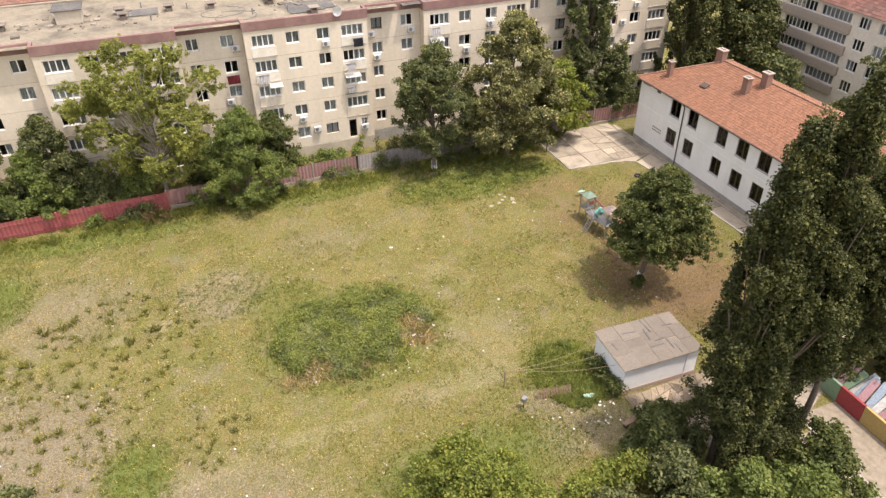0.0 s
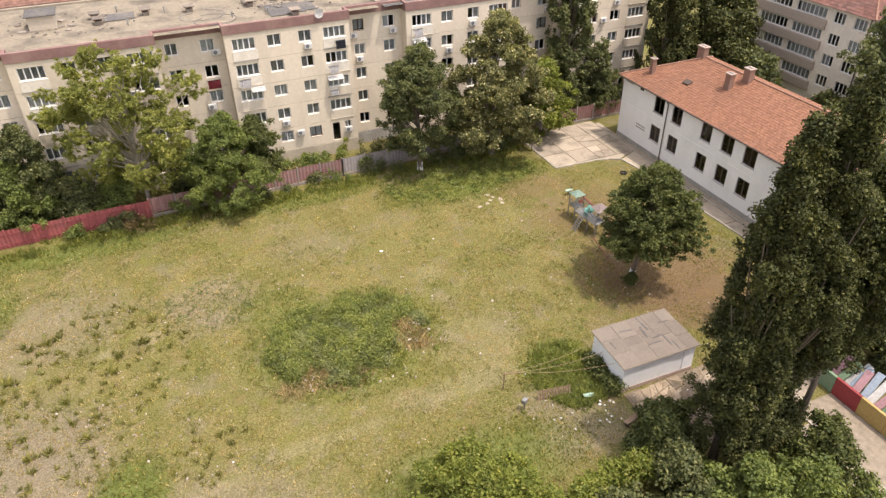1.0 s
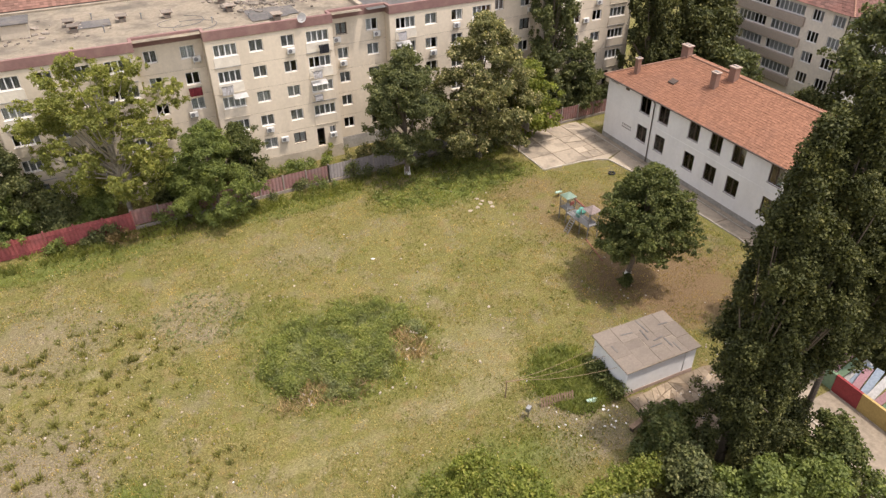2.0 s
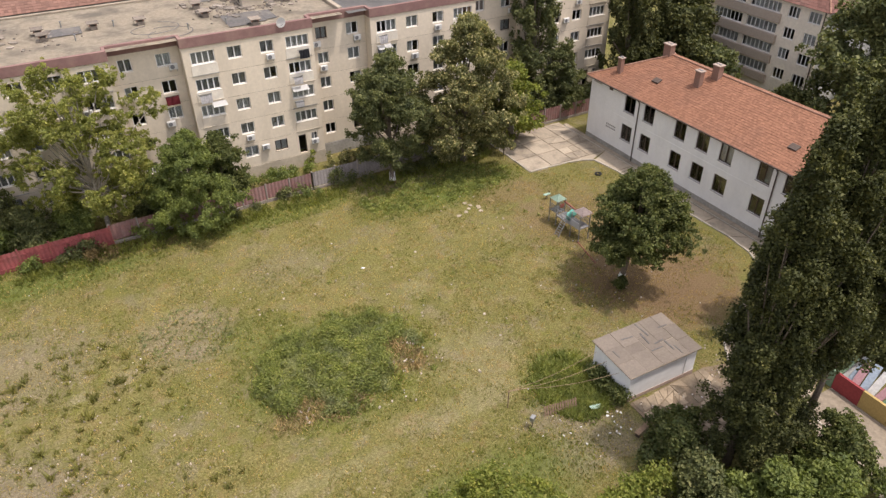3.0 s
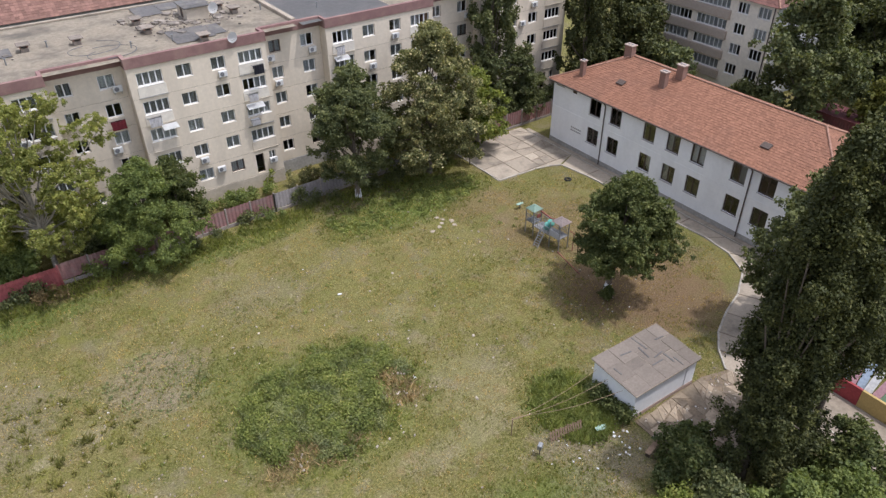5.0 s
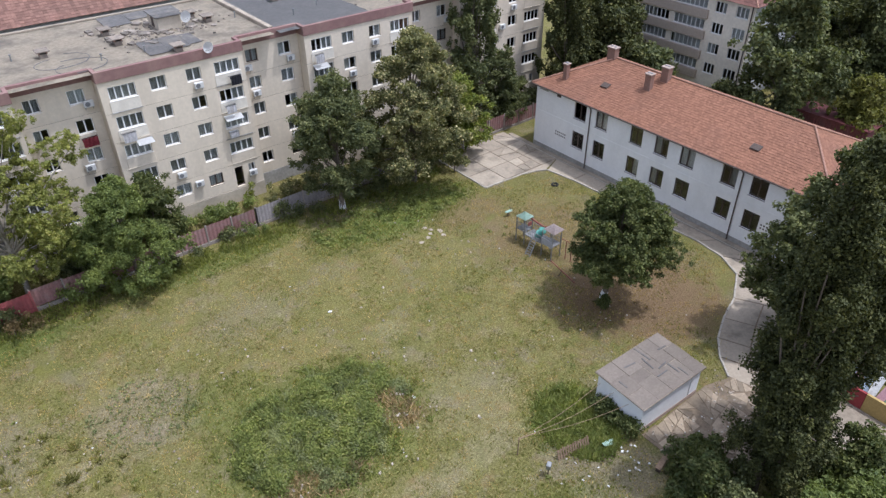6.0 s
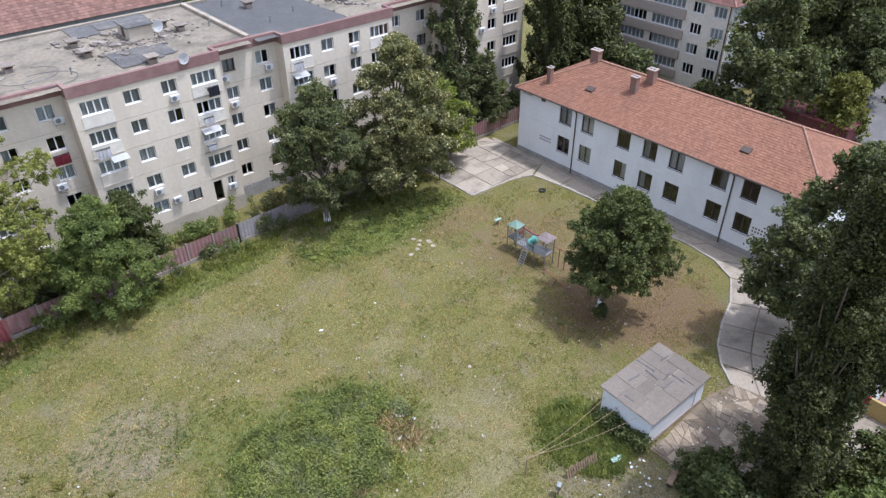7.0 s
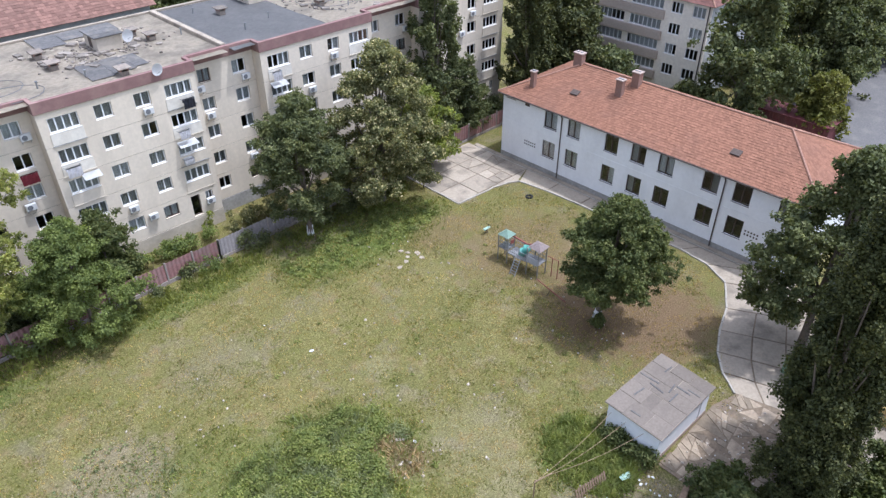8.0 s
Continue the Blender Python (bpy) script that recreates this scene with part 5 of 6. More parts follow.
blades("mound_stalks", scatter(420, 0, 16, 34, 47, R(328), near([(12.3, 39.2, 1.7, 1.8), (4.2, 37.6, 2.0, 1.0), (7, 36.6, 2, 0.8)])), 0.30, 0.15, 4, DEAD, 338, "dead brown stalks on the mound", "weeds")


def stones(name, xy, r0, r1, mat, seed, label, category="stones"):
    rng = random.Random(seed)
    bm = bmesh.new()
    for x, y in xy:
        r = rng.uniform(r0, r1)
        g = bmesh.ops.create_icosphere(bm, subdivisions=1, radius=r, matrix=Matrix.LocRotScale((x, y, ground_z(x, y) + r * 0.2), Euler((rng.uniform(0, 3), rng.uniform(0, 3), rng.uniform(0, 3))), (1, rng.uniform(0.6, 1), rng.uniform(0.35, 0.7))))
        for v in g["verts"]:
            v.co += Vector((rng.uniform(-1, 1), rng.uniform(-1, 1), rng.uniform(-1, 1))) * r * 0.22
    return tagged(new(name, finish(name, bm, mat)), label, category, "", "stuff")


stones("pale_stones", scatter(330, -28, 34, 20, 62, R(341), patchy(8, 0.15, 0.0)), 0.04, 0.13, RUBBLE, 351, "pale stones scattered over the meadow")
stones("mound_rubble", scatter(42, 3, 16, 34, 42, R(342), near([(13.0, 38.6, 2.2, 1.6), (10.5, 35.8, 1.6, 0.8), (3.4, 37.4, 1.6, 0.8)])), 0.05, 0.17, RUBBLE, 352, "pale rubble on the mound's side")
stones("shed_rubble", scatter(150, 23.5, 33, 21.8, 27.4, R(343), lambda x, y: True), 0.04, 0.16, RUBBLE, 353, "broken concrete rubble in front of the shed")
CLOD = M("dry_clod", (0.29, 0.24, 0.175), 0.2, 0.8, 6.0, 0.95, island=0.3)
stones("soil_clods", scatter(620, -28, 0, 22, 54, R(344), patchy(9, 0.2, 0.0)), 0.04, 0.12, CLOD, 354, "clods and stones on bare soil")


# ---- small things on the flats ----
def ac_unit(x, y, z, scale=1.0):
    t = thing("air_conditioner", "white outdoor air conditioner unit on the flats' wall", "air conditioner", (x, y, z), group="air conditioners on the flats")
    part("casing", boxed(-0.4, 0.4, -0.36, -0.06, 0, 0.55, bevel=0.03), AC_WHITE, t)
    bm = bmesh.new()
    bmesh.ops.create_cone(bm, cap_ends=True, segments=18, radius1=0.21, radius2=0.19, depth=0.03, matrix=pose(-0.1, -0.373, 0.28, 90, 0, 0))
    part("fan_grille", bm, AC_DARK, t)
    for s in (-0.3, 0.3):
        br = boxed(s - 0.02, s + 0.02, -0.38, 0.0, -0.05, -0.005)
        box(br, s - 0.02, s + 0.02, -0.03, 0.0, -0.3, -0.05)
        part("bracket", br, METAL_GREY, t)


def top_of(s):
    return FLOOR0 + STOREY * s + 2.27


for bx, u, s, dz in ((6.4, 8.2, 4, -1.85), (6.4, 4.9, 1, -1.85), (6.4, 6.3, 0, -0.6), (6.4, 10.5, 2, -1.95), (6.4, 11.7, 0, -1.2), (-12.6, 9.9, 3, -1.4), (25.5, 5.0, 3, -1.9), (25.5, 7.9, 4, -1.9), (25.5, 3.4, 2, -1.2), (44.7, 8.0, 4, -1.9), (44.7, 6.3, 3, -1.2), (-12.6, 4.8, 2, -1.9)):
    ac_unit(bx + u, FRONT, top_of(s) + dz)
for x, s, dz in ((5.6, 4, -1.6), (20.4, 3, -1.85), (24.4, 4, -1.9), (23.9, 1, -1.85), (43.8, 4, -1.9), (39.6, 3, -1.8), (4.2, 2, -1.85), (19.9, 4, -1.9)):
    ac_unit(x, BACKSET, top_of(s) + dz)


def laundry(x, y, z, w, h, mat, label, rack=True):
    t = thing("laundry", label, "laundry", (x, y, z))
    for k in (0, w):
        part("arm", rod((k, 0, 0), (k, -0.55, 0.02), 0.018, 5), METAL_GREY, t)
    for j in range(3):
        part("line", rod((0, -0.2 - 0.17 * j, 0.01), (w, -0.2 - 0.17 * j, 0.01), 0.01, 4), METAL_GREY, t)
    bm = bmesh.new()
    n = 14
    g = [[bm.verts.new((w * (0.04 + 0.92 * i / n), yy - 0.03 * math.sin(i * 1.7 + j), zz)) for i in range(n + 1)] for j, (yy, zz) in enumerate(((-0.35, -h * 0.35), (-0.38, 0.03), (-0.55, 0.03), (-0.58, -h * 0.5), (-0.56, -h)))]
    for a, c in zip(g, g[1:]):
        for i in range(n):
            bm.faces.new((a[i], a[i + 1], c[i + 1], c[i]))
    bmesh.ops.solidify(bm, geom=bm.faces[:], thickness=0.015)
    part("cloth", bm, mat, t)


laundry(4.15, BACKSET - 0.02, top_of(3) - 1.45, 1.35, 0.8, CLOTH_RED, "dark red patterned rug hung below a window")
laundry(7.1, FRONT - 0.05, top_of(3) - 1.42, 1.2, 0.8, CLOTH_WHITE, "patterned white sheets hung on a balcony")
laundry(16.5, FRONT - 0.05, top_of(3) - 1.42, 1.0, 0.7, CLOTH_WHITE, "white laundry hung on a balcony")
laundry(17.4, FRONT - 0.05, top_of(4) - 1.42, 1.1, 0.8, CLOTH_DARK, "dark laundry hung on a balcony")
laundry(16.4, FRONT - 0.05, top_of(2) - 1.42, 0.9, 0.5, CLOTH_WHITE, "white laundry hung on a balcony")
laundry(26.2, FRONT - 0.05, top_of(4) - 1.42, 1.0, 0.8, CLOTH_WHITE, "white laundry hung on a balcony")


def awning(x, y, z, w):
    t = thing("awning", "small white sloping awning over a balcony", "awning", (x, y, z))
    bm = bmesh.new()
    v = [bm.verts.new(p) for p in ((0, 0, 0), (w, 0, 0), (w, -0.75, -0.28), (0, -0.75, -0.28))]
    bm.faces.new(v)
    bmesh.ops.solidify(bm, geom=bm.faces[:], thickness=0.03)
    part("sheet", bm, LITTER, t)
    for k in (0.05, w - 0.05):
        part("strut", rod((k, 0, -0.45), (k, -0.7, -0.28), 0.015, 5), METAL_GREY, t)


awning(8.2, FRONT - 0.01, top_of(2) + 0.22, 1.4)
awning(16.3, FRONT - 0.01, top_of(2) + 0.15, 1.7)
awning(26.1, FRONT - 0.01, top_of(3) + 0.15, 1.6)


def dish(x, y, z, turn, r=0.45, mast=0.6):
    t = thing("satellite_dish", "white satellite dish on a short mast", "satellite dish", (x, y, z), turn)
    bm = bmesh.new()
    rings = []
    for j in range(5):
        rr = r * j / 4
        rings.append([bm.verts.new((rr * math.cos(a), -0.12 - 0.35 * (rr * rr) / r, mast + 0.25 + rr * math.sin(a))) for a in (2 * math.pi * k / 18 for k in range(18))] if j else [bm.verts.new((0, -0.12, mast + 0.25))])
    for k in range(18):
        bm.faces.new((rings[0][0], rings[1][k], rings[1][(k + 1) % 18]))
        for j in range(1, 4):
            bm.faces.new((rings[j][k], rings[j + 1][k], rings[j + 1][(k + 1) % 18], rings[j][(k + 1) % 18]))
    bmesh.ops.solidify(bm, geom=bm.faces[:], thickness=0.02)
    part("reflector", bm, LITTER, t)
    part("mast", rod((0, 0, 0), (0, 0, mast + 0.3), 0.03, 6), METAL_GREY, t)
    part("feed_arm", rod((0, -0.15, mast - 0.1), (0, -0.65, mast + 0.15), 0.018, 5), METAL_GREY, t)


dish(16.0, FRONT - 0.02, ATTIC - 0.85, 12, 0.5, 0.7)
dish(16.95, 79.2, 15.55, 15, 0.55, 0.9)


def roof_box(x, y, w, d, h):
    t = thing("roof_hut", "rendered stair-head box on the flats' roof", "roof structure", (x, y, 15.5))
    part("wall", boxed(-w / 2, w / 2, -d / 2, d / 2, 0, h, bevel=0.02), M_BASE, t)
    for k in range(3):
        part("roof_slab", boxed(-w / 2 - 0.2, w / 2 + 0.2, -d / 2 - 0.2 + k * (d + 0.4) / 3, -d / 2 - 0.23 + (k + 1) * (d + 0.4) / 3, h + 0.002, h + 0.12, bevel=0.02), PATCH, t)
    part("hatch", boxed(-w / 2 - 0.03, -w / 2 - 0.003, -0.3, 0.4, 0.2, h - 0.2), DARK_METAL, t)


roof_box(15.7, 81.2, 2.2, 2.8, 1.25)
roof_box(-9.4, 80.2, 2.4, 2.6, 1.3)
roof_box(32.6, 84.8, 2.2, 2.8, 1.4)
roof_box(50.0, 82.0, 2.2, 2.8, 1.3)


VENT = M("mouldered_vent_concrete", (0.20, 0.165, 0.13), 0.3, 0.8, 4.0, 0.95, stain=(0.33, 0.28, 0.22), amount=0.6, rnd=0.25)


def roof_vent(x, y, s=1.0):
    t = thing("roof_vent", "low concrete ventilation stack with slab cap on the roof", "roof vent", (x, y, 15.5), group="roof vents")
    part("shaft", boxed(-0.3 * s, 0.3 * s, -0.4 * s, 0.4 * s, 0, 0.4, bevel=0.02), VENT, t)
    for k in (-0.3 * s, 0.3 * s):
        part("pier", boxed(k - 0.06, k + 0.06, -0.4 * s, 0.4 * s, 0.402, 0.6), BRICK, t)
    part("cap", boxed(-0.55 * s, 0.55 * s, -0.6 * s, 0.6 * s, 0.602, 0.7, bevel=0.02), VENT, t)


for x, y in ((10.3, 82.0), (10.4, 78.6), (19.4, 80.0), (18.6, 82.3), (-4.7, 80.6), (-4.4, 78.6), (0.1, 80.0), (14.0, 73.4), (27.8, 82.5), (40.2, 80.5), (45.6, 79.0), (-15.5, 79.0), (36.5, 78.0), (4.3, 79.2)):
    roof_vent(x, y, 1.0)
for x, y in ((1.9, 79.9), (-2.6, 82.2), (-1.8, 77.0), (11.6, 75.0), (8.0, 75.2), (22.0, 79.4), (27.0, 76.6), (30.4, 78.0), (38.6, 76.0), (42.4, 83.0), (25.9, 84.6), (34.6, 82.0)):
    t = thing("vent_pipe", "short grey vent pipe on the roof", "vent pipe", (x, y, 15.5), group="roof vent pipes")
    part("pipe", rod((0, 0, -0.05), (0.03, 0, 0.55), 0.06, 8), METAL_GREY, t)
    part("cap", rod((0.03, 0, 0.56), (0.03, 0, 0.62), 0.11, 8), METAL_GREY, t)
patches = thing("roofing_patches", "grey bitumen sheets laid on the dusty roof", "roofing")
for x0, x1, y0, y1 in ((11.6, 13.5, 73.6, 77.8), (13.52, 15.4, 74.0, 77.9), (15.42, 16.6, 74.4, 77.6), (11.0, 13.5, 84.0, 87.8), (13.55, 18.6, 85.0, 87.9), (-4.0, -1.0, 79.0, 81.5), (35.0, 38.5, 82.5, 86.5), (-22.0, -17.0, 80.0, 84.0)):
    ob = part("sheet", boxed(x0, x1, y0, y1, 15.585, 15.602), PATCH, patches)
DEBRIS = M("roof_debris", (0.24, 0.205, 0.165), 0.3, rough=0.95, island=0.4)
rub = random.Random(77)
bm = bmesh.new()
for k in range(420):
    x, y = (rub.gauss(14.6, 2.6), rub.gauss(80.2, 1.8)) if k < 230 else ((rub.gauss(38.5, 3), rub.gauss(80, 3)) if k < 350 else (rub.gauss(-8, 5), rub.gauss(79, 2)))
    if 73.6 < y < 87.5 and x < 57 and not 22.5 < x < 33.4:
        r = rub.uniform(0.04, 0.11) if k % 5 else rub.uniform(0.12, 0.3)
        vs = box(bm, x - r * 1.4, x + r * 1.4, y - r, y + r, 15.52, 15.58 + r * 0.5)
        bmesh.ops.rotate(bm, verts=vs, cent=(x, y, 15.55), matrix=Euler((0, 0, rub.uniform(0, 3))).to_matrix())
tagged(new("roof_debris", finish("roof_debris", bm, DEBRIS)), "broken felt and rubble lying on the roof", "debris", "", "stuff")


# ---- play frame ----
def play_frame():
    """Two roofed towers joined by a railed bridge, with a tunnel, red beams and a steep ladder; the long side runs along y."""
    t = thing("climbing_frame", "worn metal climbing frame with mint roof and turquoise tunnel", "playground equipment", (33.75, 47.3, 0), 3)

    def hood(x, y, w, z0, z1, mat, label):
        bm = bmesh.new()
        v = [bm.verts.new(p) for p in ((x - w, y - w, z0), (x + w, y - w, z0), (x + w, y + w, z0), (x - w, y + w, z0), (x, y, z1))]
        for k in range(4):
            bm.faces.new((v[k], v[(k + 1) % 4], v[4]))
        bmesh.ops.solidify(bm, geom=bm.faces[:], thickness=0.04)
        part("roof", bm, mat, t, label)

    deck = M("grey_worn_deck", (0.20, 0.195, 0.19), 0.3, rough=0.85)
    hood(0.0, 1.75, 0.58, 2.62, 3.02, MINT, "mint green pyramid roof")
    hood(0.2, -1.5, 0.66, 2.7, 3.1, M("faded_pink_sheet", (0.40, 0.325, 0.30), 0.2, rough=0.8), "faded pink pyramid roof")
    for y, w, top in ((1.75, 0.5, 2.65), (-1.5, 0.58, 2.72)):
        for sx in (-w, w):
            for sy in (-w, w):
                part("post", rod((sx, y + sy, -0.1), (sx, y + sy, top), 0.05, 7), METAL_GREY, t)
        part("platform", boxed(-w, w, y - w, y + w, 1.32, 1.4), deck, t)
        for z in (1.75, 2.1):
            part("rail", rod((w, y - w, z), (w, y + w, z), 0.03, 6), METAL_GREY, t)
            part("rail", rod((-w, y - w, z), (-w, y + w, z), 0.03, 6), METAL_GREY, t)
        for k in range(7):
            u = y - w + (k + 0.5) * 2 * w / 7
            part("baluster", rod((w, u, 1.4), (w, u, 2.1), 0.018, 5), METAL_GREY, t)
            part("baluster", rod((-w, u, 1.4), (-w, u, 2.1), 0.018, 5), METAL_GREY, t)
    part("bridge", boxed(-0.62, 0.62, -0.8, 1.15, 1.2, 1.28, bevel=0.01), deck, t, "worn grey bridge deck")
    for x in (-0.62, 0.62):
        for z in (1.55, 1.95):
            part("rail", rod((x, -0.8, z), (x, 1.15, z), 0.03, 6), METAL_GREY, t)
        for k in range(9):
            part("baluster", rod((x, -0.7 + 0.22 * k, 1.28), (x, -0.7 + 0.22 * k, 1.95), 0.018, 5), METAL_GREY, t)
    part("side_panel", boxed(-0.68, -0.64, -2.1, -0.9, 1.35, 2.0, bevel=0.01), M("pale_grey_panel", (0.34, 0.34, 0.345), 0.15, rough=0.7), t, "pale grey side panel")
    bm = bmesh.new()
    tube(bm, [(-0.05, 0.05, 1.3), (-0.05, -0.15, 1.75), (-0.02, -0.4, 2.1), (0.0, -0.62, 2.2)], [0.30, 0.36, 0.36, 0.28], 12)
    part("tunnel", bm, TURQ, t, "turquoise plastic tunnel")
    part("red_bar", rod((0.45, 1.4, 2.35), (0.5, -0.1, 2.15), 0.08, 8), RED_PAINT, t, "worn red beam")
    part("red_bar", rod((0.5, -0.1, 2.15), (0.55, -0.9, 2.45), 0.08, 8), RED_PAINT, t, "worn red beam")
    part("red_panel", boxed(-0.25, 0.25, 1.1, 1.16, 1.9, 2.3, bevel=0.02), RED_PAINT, t, "worn red panel")
    for y in (-0.35, 0.2):
        part("stringer", rod((-1.55, y - 0.1, 0.0), (-0.62, y, 1.45), 0.04, 6), METAL_GREY, t)
    for k in range(7):
        f = (k + 0.7) / 7.5
        part("rung", rod((-1.55 + 0.93 * f, -0.45 + 0.1 * f, 1.45 * f), (-1.55 + 0.93 * f, 0.1 + 0.1 * f, 1.45 * f), 0.03, 5), METAL_GREY, t)
    for a, c in (((-0.6, 1.15, 0.1), (0.6, 2.35, 1.3)), ((-0.72, -2.2, 0.1), (0.72, -0.8, 1.3)), ((0.72, -2.2, 0.1), (0.72, -0.8, 1.3))):
        part("brace", rod(a, c, 0.025, 5), DARK_METAL, t)
    for y in (-2.7, -3.3):
        part("bar_post", rod((0.6, y, -0.1), (0.6, y, 1.9), 0.04, 6), RED_PAINT, t, "rusty red climbing post")
    part("bar", rod((0.6, -2.2, 1.88), (0.6, -3.35, 1.88), 0.03, 6), RED_PAINT, t, "rusty red climbing bar")


play_frame()


def spring_toy(x, y, mat, label):
    t = thing("spring_rider", label, "playground equipment", (x, y, 0))
    bm = bmesh.new()
    tube(bm, [(0.12 * math.cos(a * 1.9), 0.12 * math.sin(a * 1.9), 0.035 * a) for a in range(14)], [0.025] * 14, 5)
    part("spring", bm, DARK_METAL, t)
    part("seat", boxed(-0.4, 0.4, -0.15, 0.15, 0.46, 0.62, bevel=0.06), mat, t)
    part("handle", rod((0.25, -0.25, 0.85), (0.25, 0.25, 0.85), 0.025, 6), DARK_METAL, t)
    part("stem", rod((0.25, 0, 0.58), (0.25, 0, 0.85), 0.03, 6), DARK_METAL, t)


spring_toy(35.4, 53.0, MINT, "mint green spring rider on the lawn")
spring_toy(40.2, 44.0, MINT, "mint green spring rider near the drive")
spring_toy(41.0, 43.2, TURQ, "turquoise spring rider near the drive")

see = thing("seesaw", "rusty red tubular see-saw frame beside the climbing frame", "playground equipment", (32.5, 43.1, 0), 76)
part("beam", rod((-1.9, 0, 0.55), (1.9, 0, 0.35), 0.05, 7), RED_PAINT, see)
for s in (-0.35, 0.35):
    part("leg", rod((0, s, 0), (0, 0, 0.48), 0.035, 6), DARK_METAL, see)
    part("bar", rod((s * 5, -0.22, 0.55 - s * 0.28), (s * 5, 0.22, 0.55 - s * 0.28), 0.025, 5), DARK_METAL, see)

hoop = thing("basketball_hoop", "old basketball post with pale backboard at the yard's corner", "basketball hoop", (36.9, 63.2, 0), 0)
part("pole", rod((0, 0, -0.1), (0, 0, 3.3), 0.06, 8), DARK_METAL, hoop)
part("brace", rod((0, 0, 3.0), (0.6, 0, 3.2), 0.035, 6), DARK_METAL, hoop)
part("backboard", boxed(0.6, 0.65, -0.8, 0.8, 2.8, 3.8, bevel=0.01), GREY_PANEL, hoop)
bm = bmesh.new()
tube(bm, [(0.9 + 0.22 * math.cos(a * math.pi / 6), 0.22 * math.sin(a * math.pi / 6), 3.0) for a in range(13)], [0.015] * 13, 5)
part("ring", bm, RED_PAINT, hoop)

# ---- clothes line, broken fence piece and litter by the shed ----
wires = thing("clothes_line", "sagging clothes lines from a stake to the shed wall", "clothes line", (16.6, 31.6, 0))
part("stake", rod((0, 0, -0.1), (0.05, 0.02, 1.6), 0.04, 6), WOOD, wires)
part("cross_bar", rod((-0.1, 0, 1.5), (1.2, -0.3, 1.45), 0.03, 5), WOOD, wires)
for k, (x, y, z) in enumerate(((7.3, -0.2, 1.9), (7.3, -1.3, 1.9), (7.3, -2.6, 1.9))):
    bm = bmesh.new()
    a, c = Vector((0.4 * k, -0.1 * k, 1.5)), Vector((x, y, z))
    tube(bm, [a.lerp(c, i / 8) - Vector((0, 0, 0.35 * math.sin(math.pi * i / 8))) for i in range(9)], [0.014] * 9, 4)
    part("line", bm, STRAW, wires)

pallet = thing("broken_fence", "broken leaning piece of brown wooden slat fence", "fence piece", (18.3, 29.6, 0), -10)
for k in range(13):
    ob = part("slat", boxed(k * 0.19, k * 0.19 + 0.11, 0, 0.02, 0.02, 0.75 + 0.08 * ((k * 7) % 5) / 5), WOOD, pallet)
    ob.rotation_euler.x = radians(-22)
for z in (0.2, 0.6):
    ob = part("rail", boxed(-0.05, 2.45, 0.022, 0.05, z, z + 0.06), WOOD, pallet)
    ob.rotation_euler.x = radians(-22)

stand = thing("water_tap", "grey metal box on a stake in the grass", "utility box", (17.0, 29.3, 0), 30)
part("stake", rod((0, 0, -0.1), (0, 0, 0.8), 0.035, 6), DARK_METAL, stand)
part("box", boxed(-0.2, 0.2, -0.14, 0.14, 0.7, 1.05, bevel=0.02), METAL_GREY, stand)

bench = thing("bench", "low brown wooden bench in the shrubs' shade", "bench", (23.2, 25.4, 0), 12)
part("seat", boxed(-0.9, 0.9, -0.18, 0.18, 0.42, 0.47, bevel=0.01), WOOD, bench)
for x in (-0.7, 0.7):
    part("leg", boxed(x - 0.04, x + 0.04, -0.15, 0.15, 0, 0.418), DARK_METAL, bench)

lit = random.Random(91)


def crumpled(r):
    bm = bmesh.new()
    bmesh.ops.create_icosphere(bm, subdivisions=1, radius=r)
    for v in bm.verts:
        v.co = Vector((v.co.x * lit.uniform(0.6, 1.4), v.co.y * lit.uniform(0.6, 1.4), v.co.z * lit.uniform(0.4, 0.8)))
    return finish("litter_mesh", bm, LITTER)


SCRAPS = [crumpled(0.10), crumpled(0.14), crumpled(0.19)]
spots = [(14.5, 51.3, 2), (14.2, 39.5, 2)] + [(lit.gauss(22.3, 1.3), lit.gauss(27.2, 0.8), 1) for _ in range(26)] + [(lit.gauss(19.5, 1.4), lit.gauss(29.6, 1.0), 0) for _ in range(16)] + \
    [(lit.uniform(-20, 36), lit.uniform(28, 62), 0) for _ in range(24)] + [(lit.uniform(25, 31), lit.uniform(23.5, 26.5), 0) for _ in range(12)] + [(lit.gauss(33, 3), lit.gauss(34.5, 2), 0) for _ in range(10)]
for x, y, k in spots:
    if on_lawn(x, y) or k == 0 and x > 24:
        ob = tagged(new("litter", SCRAPS[k]), "scrap of white litter lying on the ground", "litter", "litter on the field")
        ob.matrix_basis = pose(x, y, ground_z(x, y) + (0.04 if on_lawn(x, y) else 0.13), 0, 0, lit.uniform(0, 360)) @ Matrix.Diagonal((lit.uniform(0.3, 0.95), lit.uniform(0.25, 0.7), lit.uniform(0.3, 0.8), 1))
bag = solo("plastic_bag", boxed(0, 0.1, 0, 0.1, 0, 0.1), MINT, "green plastic sheet lying in the weeds", "litter")
bag.data = SCRAPS[2].copy()
bag.data.materials[0] = MINT
bag.matrix_basis = pose(21.7, 28.6, 0.12) @ Matrix.Diagonal((2.2, 1.4, 1, 1))
tyre_bm = bmesh.new()
tube(tyre_bm, [(0.3 * math.cos(a * math.pi / 8), 0.3 * math.sin(a * math.pi / 8), 0.1) for a in range(17)], [0.1] * 17, 8)
ty = solo("tyre", tyre_bm, TYRE, "old black tyre lying on the lawn", "tyre")
ty.location = (43.2, 54.4, 0)
bm = bmesh.new()
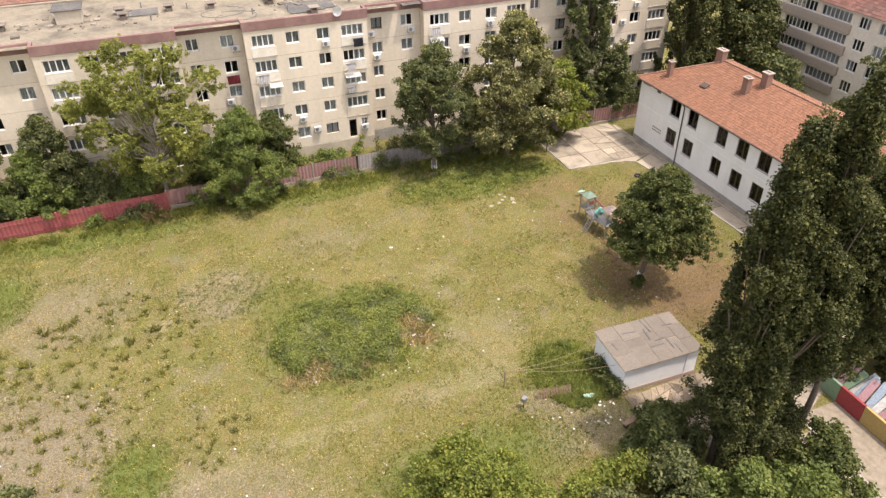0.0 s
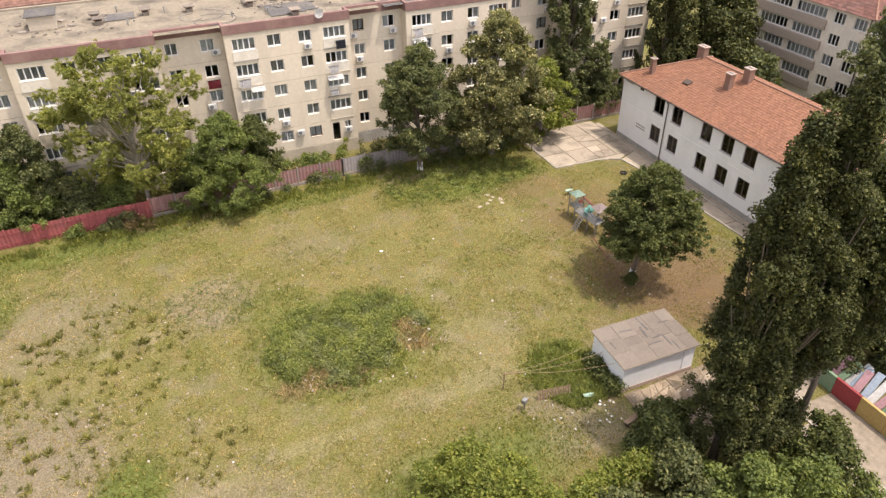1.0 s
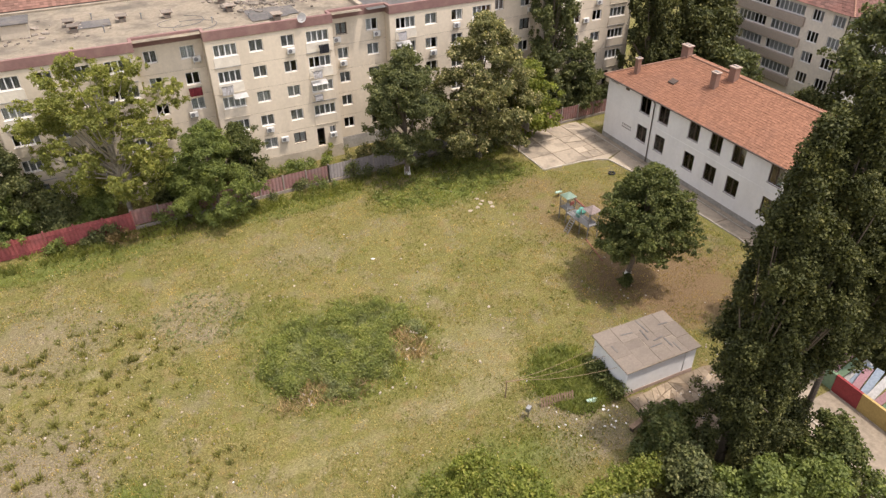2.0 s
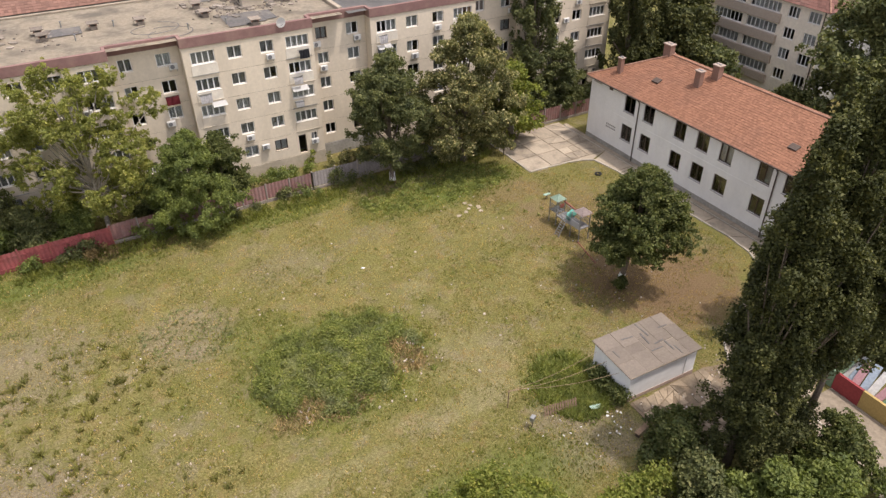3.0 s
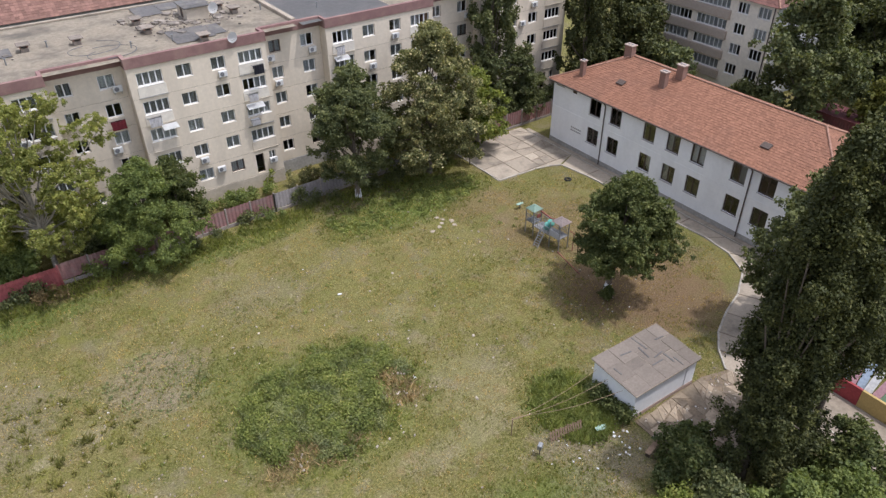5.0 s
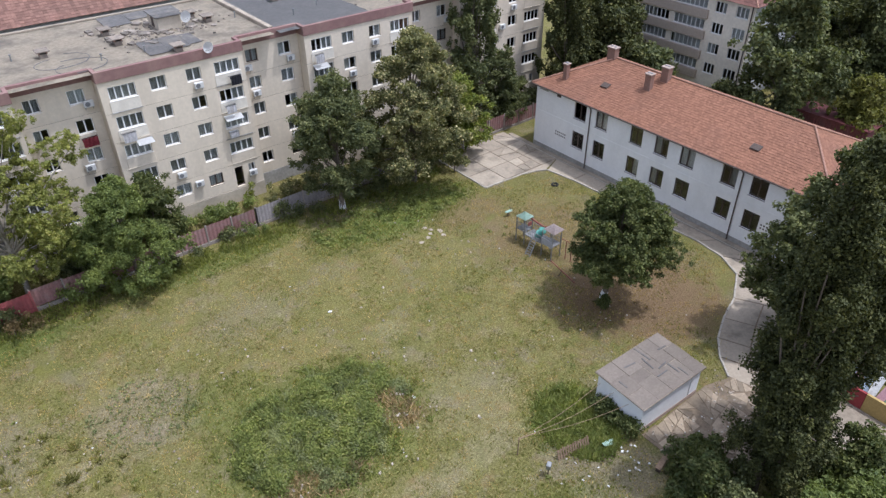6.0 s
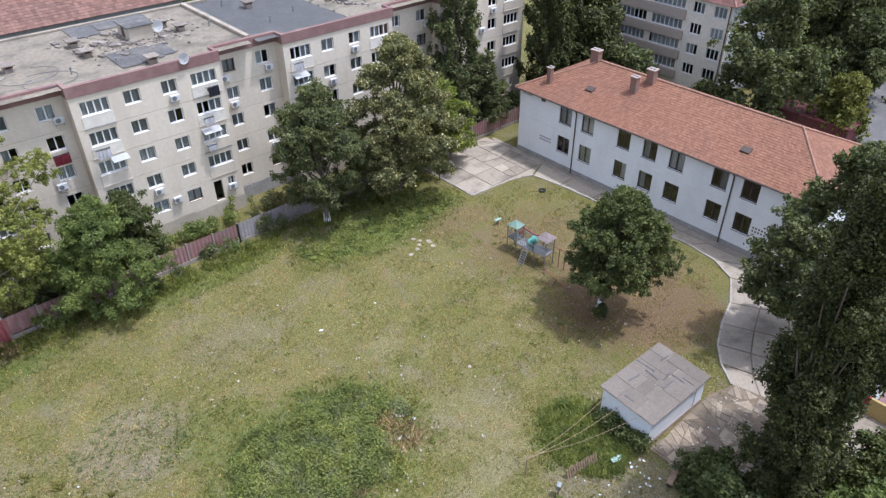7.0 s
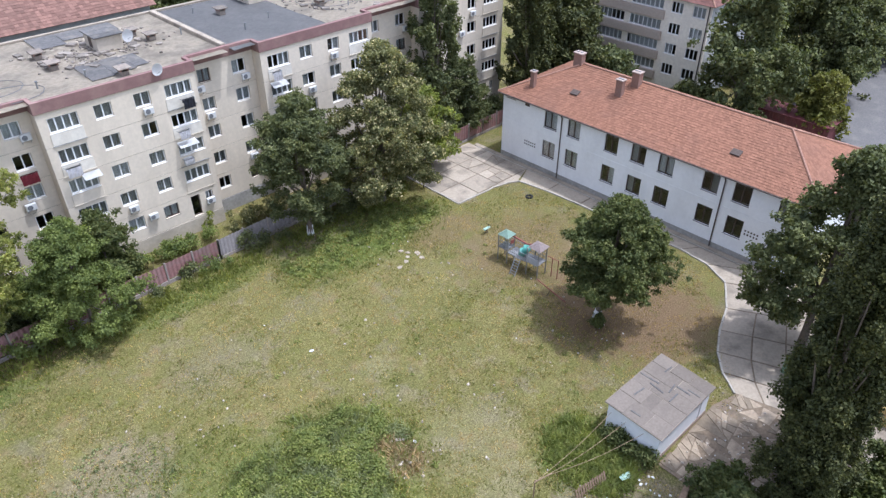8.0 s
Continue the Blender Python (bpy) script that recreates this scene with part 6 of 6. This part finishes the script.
rr = random.Random(8)
for k in range(9):
    x, y = 27.5 + rr.gauss(0, 0.9), 54.6 + rr.gauss(0, 0.7)
    prism(bm, [(x + rr.uniform(0.15, 0.35) * math.cos(a), y + rr.uniform(0.15, 0.35) * math.sin(a)) for a in (0, 1.3, 2.5, 3.8, 5.1)], -0.1, ground_z(x, y) + 0.03)
solo("flat_stones", bm, CONCRETE, "group of flat pale stones sunk in the lawn", "stones", "stuff")

# ---- painted wall and sandy path ----
mur = thing("painted_wall", "low garden wall painted in red, yellow and green", "wall", kind="structure")
for k in range(8):
    y = 9.95 + k * 2.0
    part("wall_section", boxed(37.3, 37.5, y + 0.01, y + 1.99, 0, 1.45, bevel=0.01), (MUR_YEL, MUR_YEL, MUR_YEL, MUR_YEL, MUR_YEL, MUR_RED, MUR_GREEN, MUR_GREEN)[k], mur)
boards = thing("board_stack", "painted pastel boards leaning behind the wall", "boards")
for k in range(26):
    y = 10.5 + k * 0.5
    ob = part("board", boxed(-0.05, 0.05, -0.26, 0.26, 0, 2.4), (MUR_PINK, MUR_BLUE, MUR_GREY, MUR_GREEN, MUR_PINK, MUR_GREY, MUR_BLUE)[k % 7], boards)
    ob.matrix_basis = pose(38.0 + 0.25 * (k % 3), y, 0, 0, 48, 12 * math.sin(k))
part("walkway", boxed(33.9, 37.28, 6, 21.9, -0.1, 0.03), COBBLE, tagged(thing("path", "sandy cobbled path beside the painted wall", "path", kind="structure")))
pk = thing("kerb", "pale kerb of the sandy path", "kerb", kind="structure")
for k in range(15):
    part("kerb_stone", boxed(33.7, 33.86, 6 + k, 6.97 + k, -0.1, 0.12, bevel=0.02), KERB, pk)
part("walkway", boxed(31.9, 33.68, 6, 20.5, -0.1, 0.02), CONCRETE, tagged(thing("pavement", "pale concrete strip beside the sandy path", "pavement", kind="structure")))

# ---- yard behind the white house ----
red = thing("metal_shed", "dark red corrugated metal shed behind the white house", "shed", (76.6, 42.4, 0), -90)
for k in range(6):
    p = part("panel", corrugated(1.4, 2.4, SHED_RED, "shed_red"), None, red)
    p.location = (-4.2 + 1.4 * k, -1.5, 0)
part("roof", boxed(-4.4, 4.4, -1.7, 1.9, 2.42, 2.5), SHED_RED, red)
part("wall", boxed(-4.2, 4.2, 1.5, 1.55, 0, 2.4), SHED_RED, red)
for x in (-4.2, 4.17):
    part("wall", boxed(x, x + 0.03, -1.45, 1.5, 0, 2.4), SHED_RED, red)
car = thing("car", "white car parked behind the red shed", "car", (80.6, 43.2, 0), 70)
bm = bmesh.new()
prof = [(-2.1, 0.35), (-2.1, 0.8), (-1.9, 0.95), (-1.2, 1.0), (-0.55, 1.45), (0.9, 1.47), (1.7, 1.0), (2.1, 0.9), (2.1, 0.35)]
l, r = [bm.verts.new((x, -0.85, z)) for x, z in prof], [bm.verts.new((x, 0.85, z)) for x, z in prof]
bm.faces.new(l)
bm.faces.new(r[::-1])
for k in range(len(prof)):
    bm.faces.new((l[k], l[(k + 1) % len(prof)], r[(k + 1) % len(prof)], r[k]))
bmesh.ops.bevel(bm, geom=bm.edges[:], offset=0.06, segments=2, affect="EDGES")
part("body", bm, CAR_WHITE, car)
for y in (-0.862, 0.852):
    part("side_window", boxed(-0.7, 1.1, y, y + 0.012, 1.02, 1.36), AC_DARK, car)
for x in (-1.3, 1.3):
    for y in (-0.86, 0.66):
        part("wheel", rod((x, y, 0.32), (x, y + 0.2, 0.32), 0.32, 14), TYRE, car)
road = solo("road", boxed(76.0, 130, 6, 46.0, -0.1, 0.03), ASPHALT, "worn grey asphalt yard behind the house", "road", "structure")
gate = thing("fence", "dark metal rail fence behind the house", "fence", kind="structure")
for k in range(14):
    part("post", rod((70.5 + 0.75 * k, 35.2 - 0.5 * k, 0), (70.5 + 0.75 * k, 35.2 - 0.5 * k, 2.0), 0.04, 5), DARK_METAL, gate)
for z in (0.4, 1.2, 1.9):
    part("rail", rod((70.5, 35.2, z), (80.25, 28.7, z), 0.035, 5), DARK_METAL, gate)

# cable loops on the roof
cr = random.Random(55)
for k in range(7):
    cx, cy = (39.5 + cr.gauss(0, 3), 79.5 + cr.gauss(0, 2.2)) if k < 5 else (8.0 + cr.gauss(0, 2), 77 + cr.gauss(0, 1.5))
    pts, a = [], cr.uniform(0, 6)
    for i in range(18):
        a += cr.uniform(0.15, 0.55)
        pts.append((cx + (1.2 + 0.06 * i) * math.cos(a) * 1.3, cy + (1.2 + 0.06 * i) * math.sin(a), 15.64))
    bm = bmesh.new()
    tube(bm, pts, [0.03] * 18, 4)
    solo("cable", bm, AC_DARK, "loose black cable looped over the roof", "cable", group="roof cables")
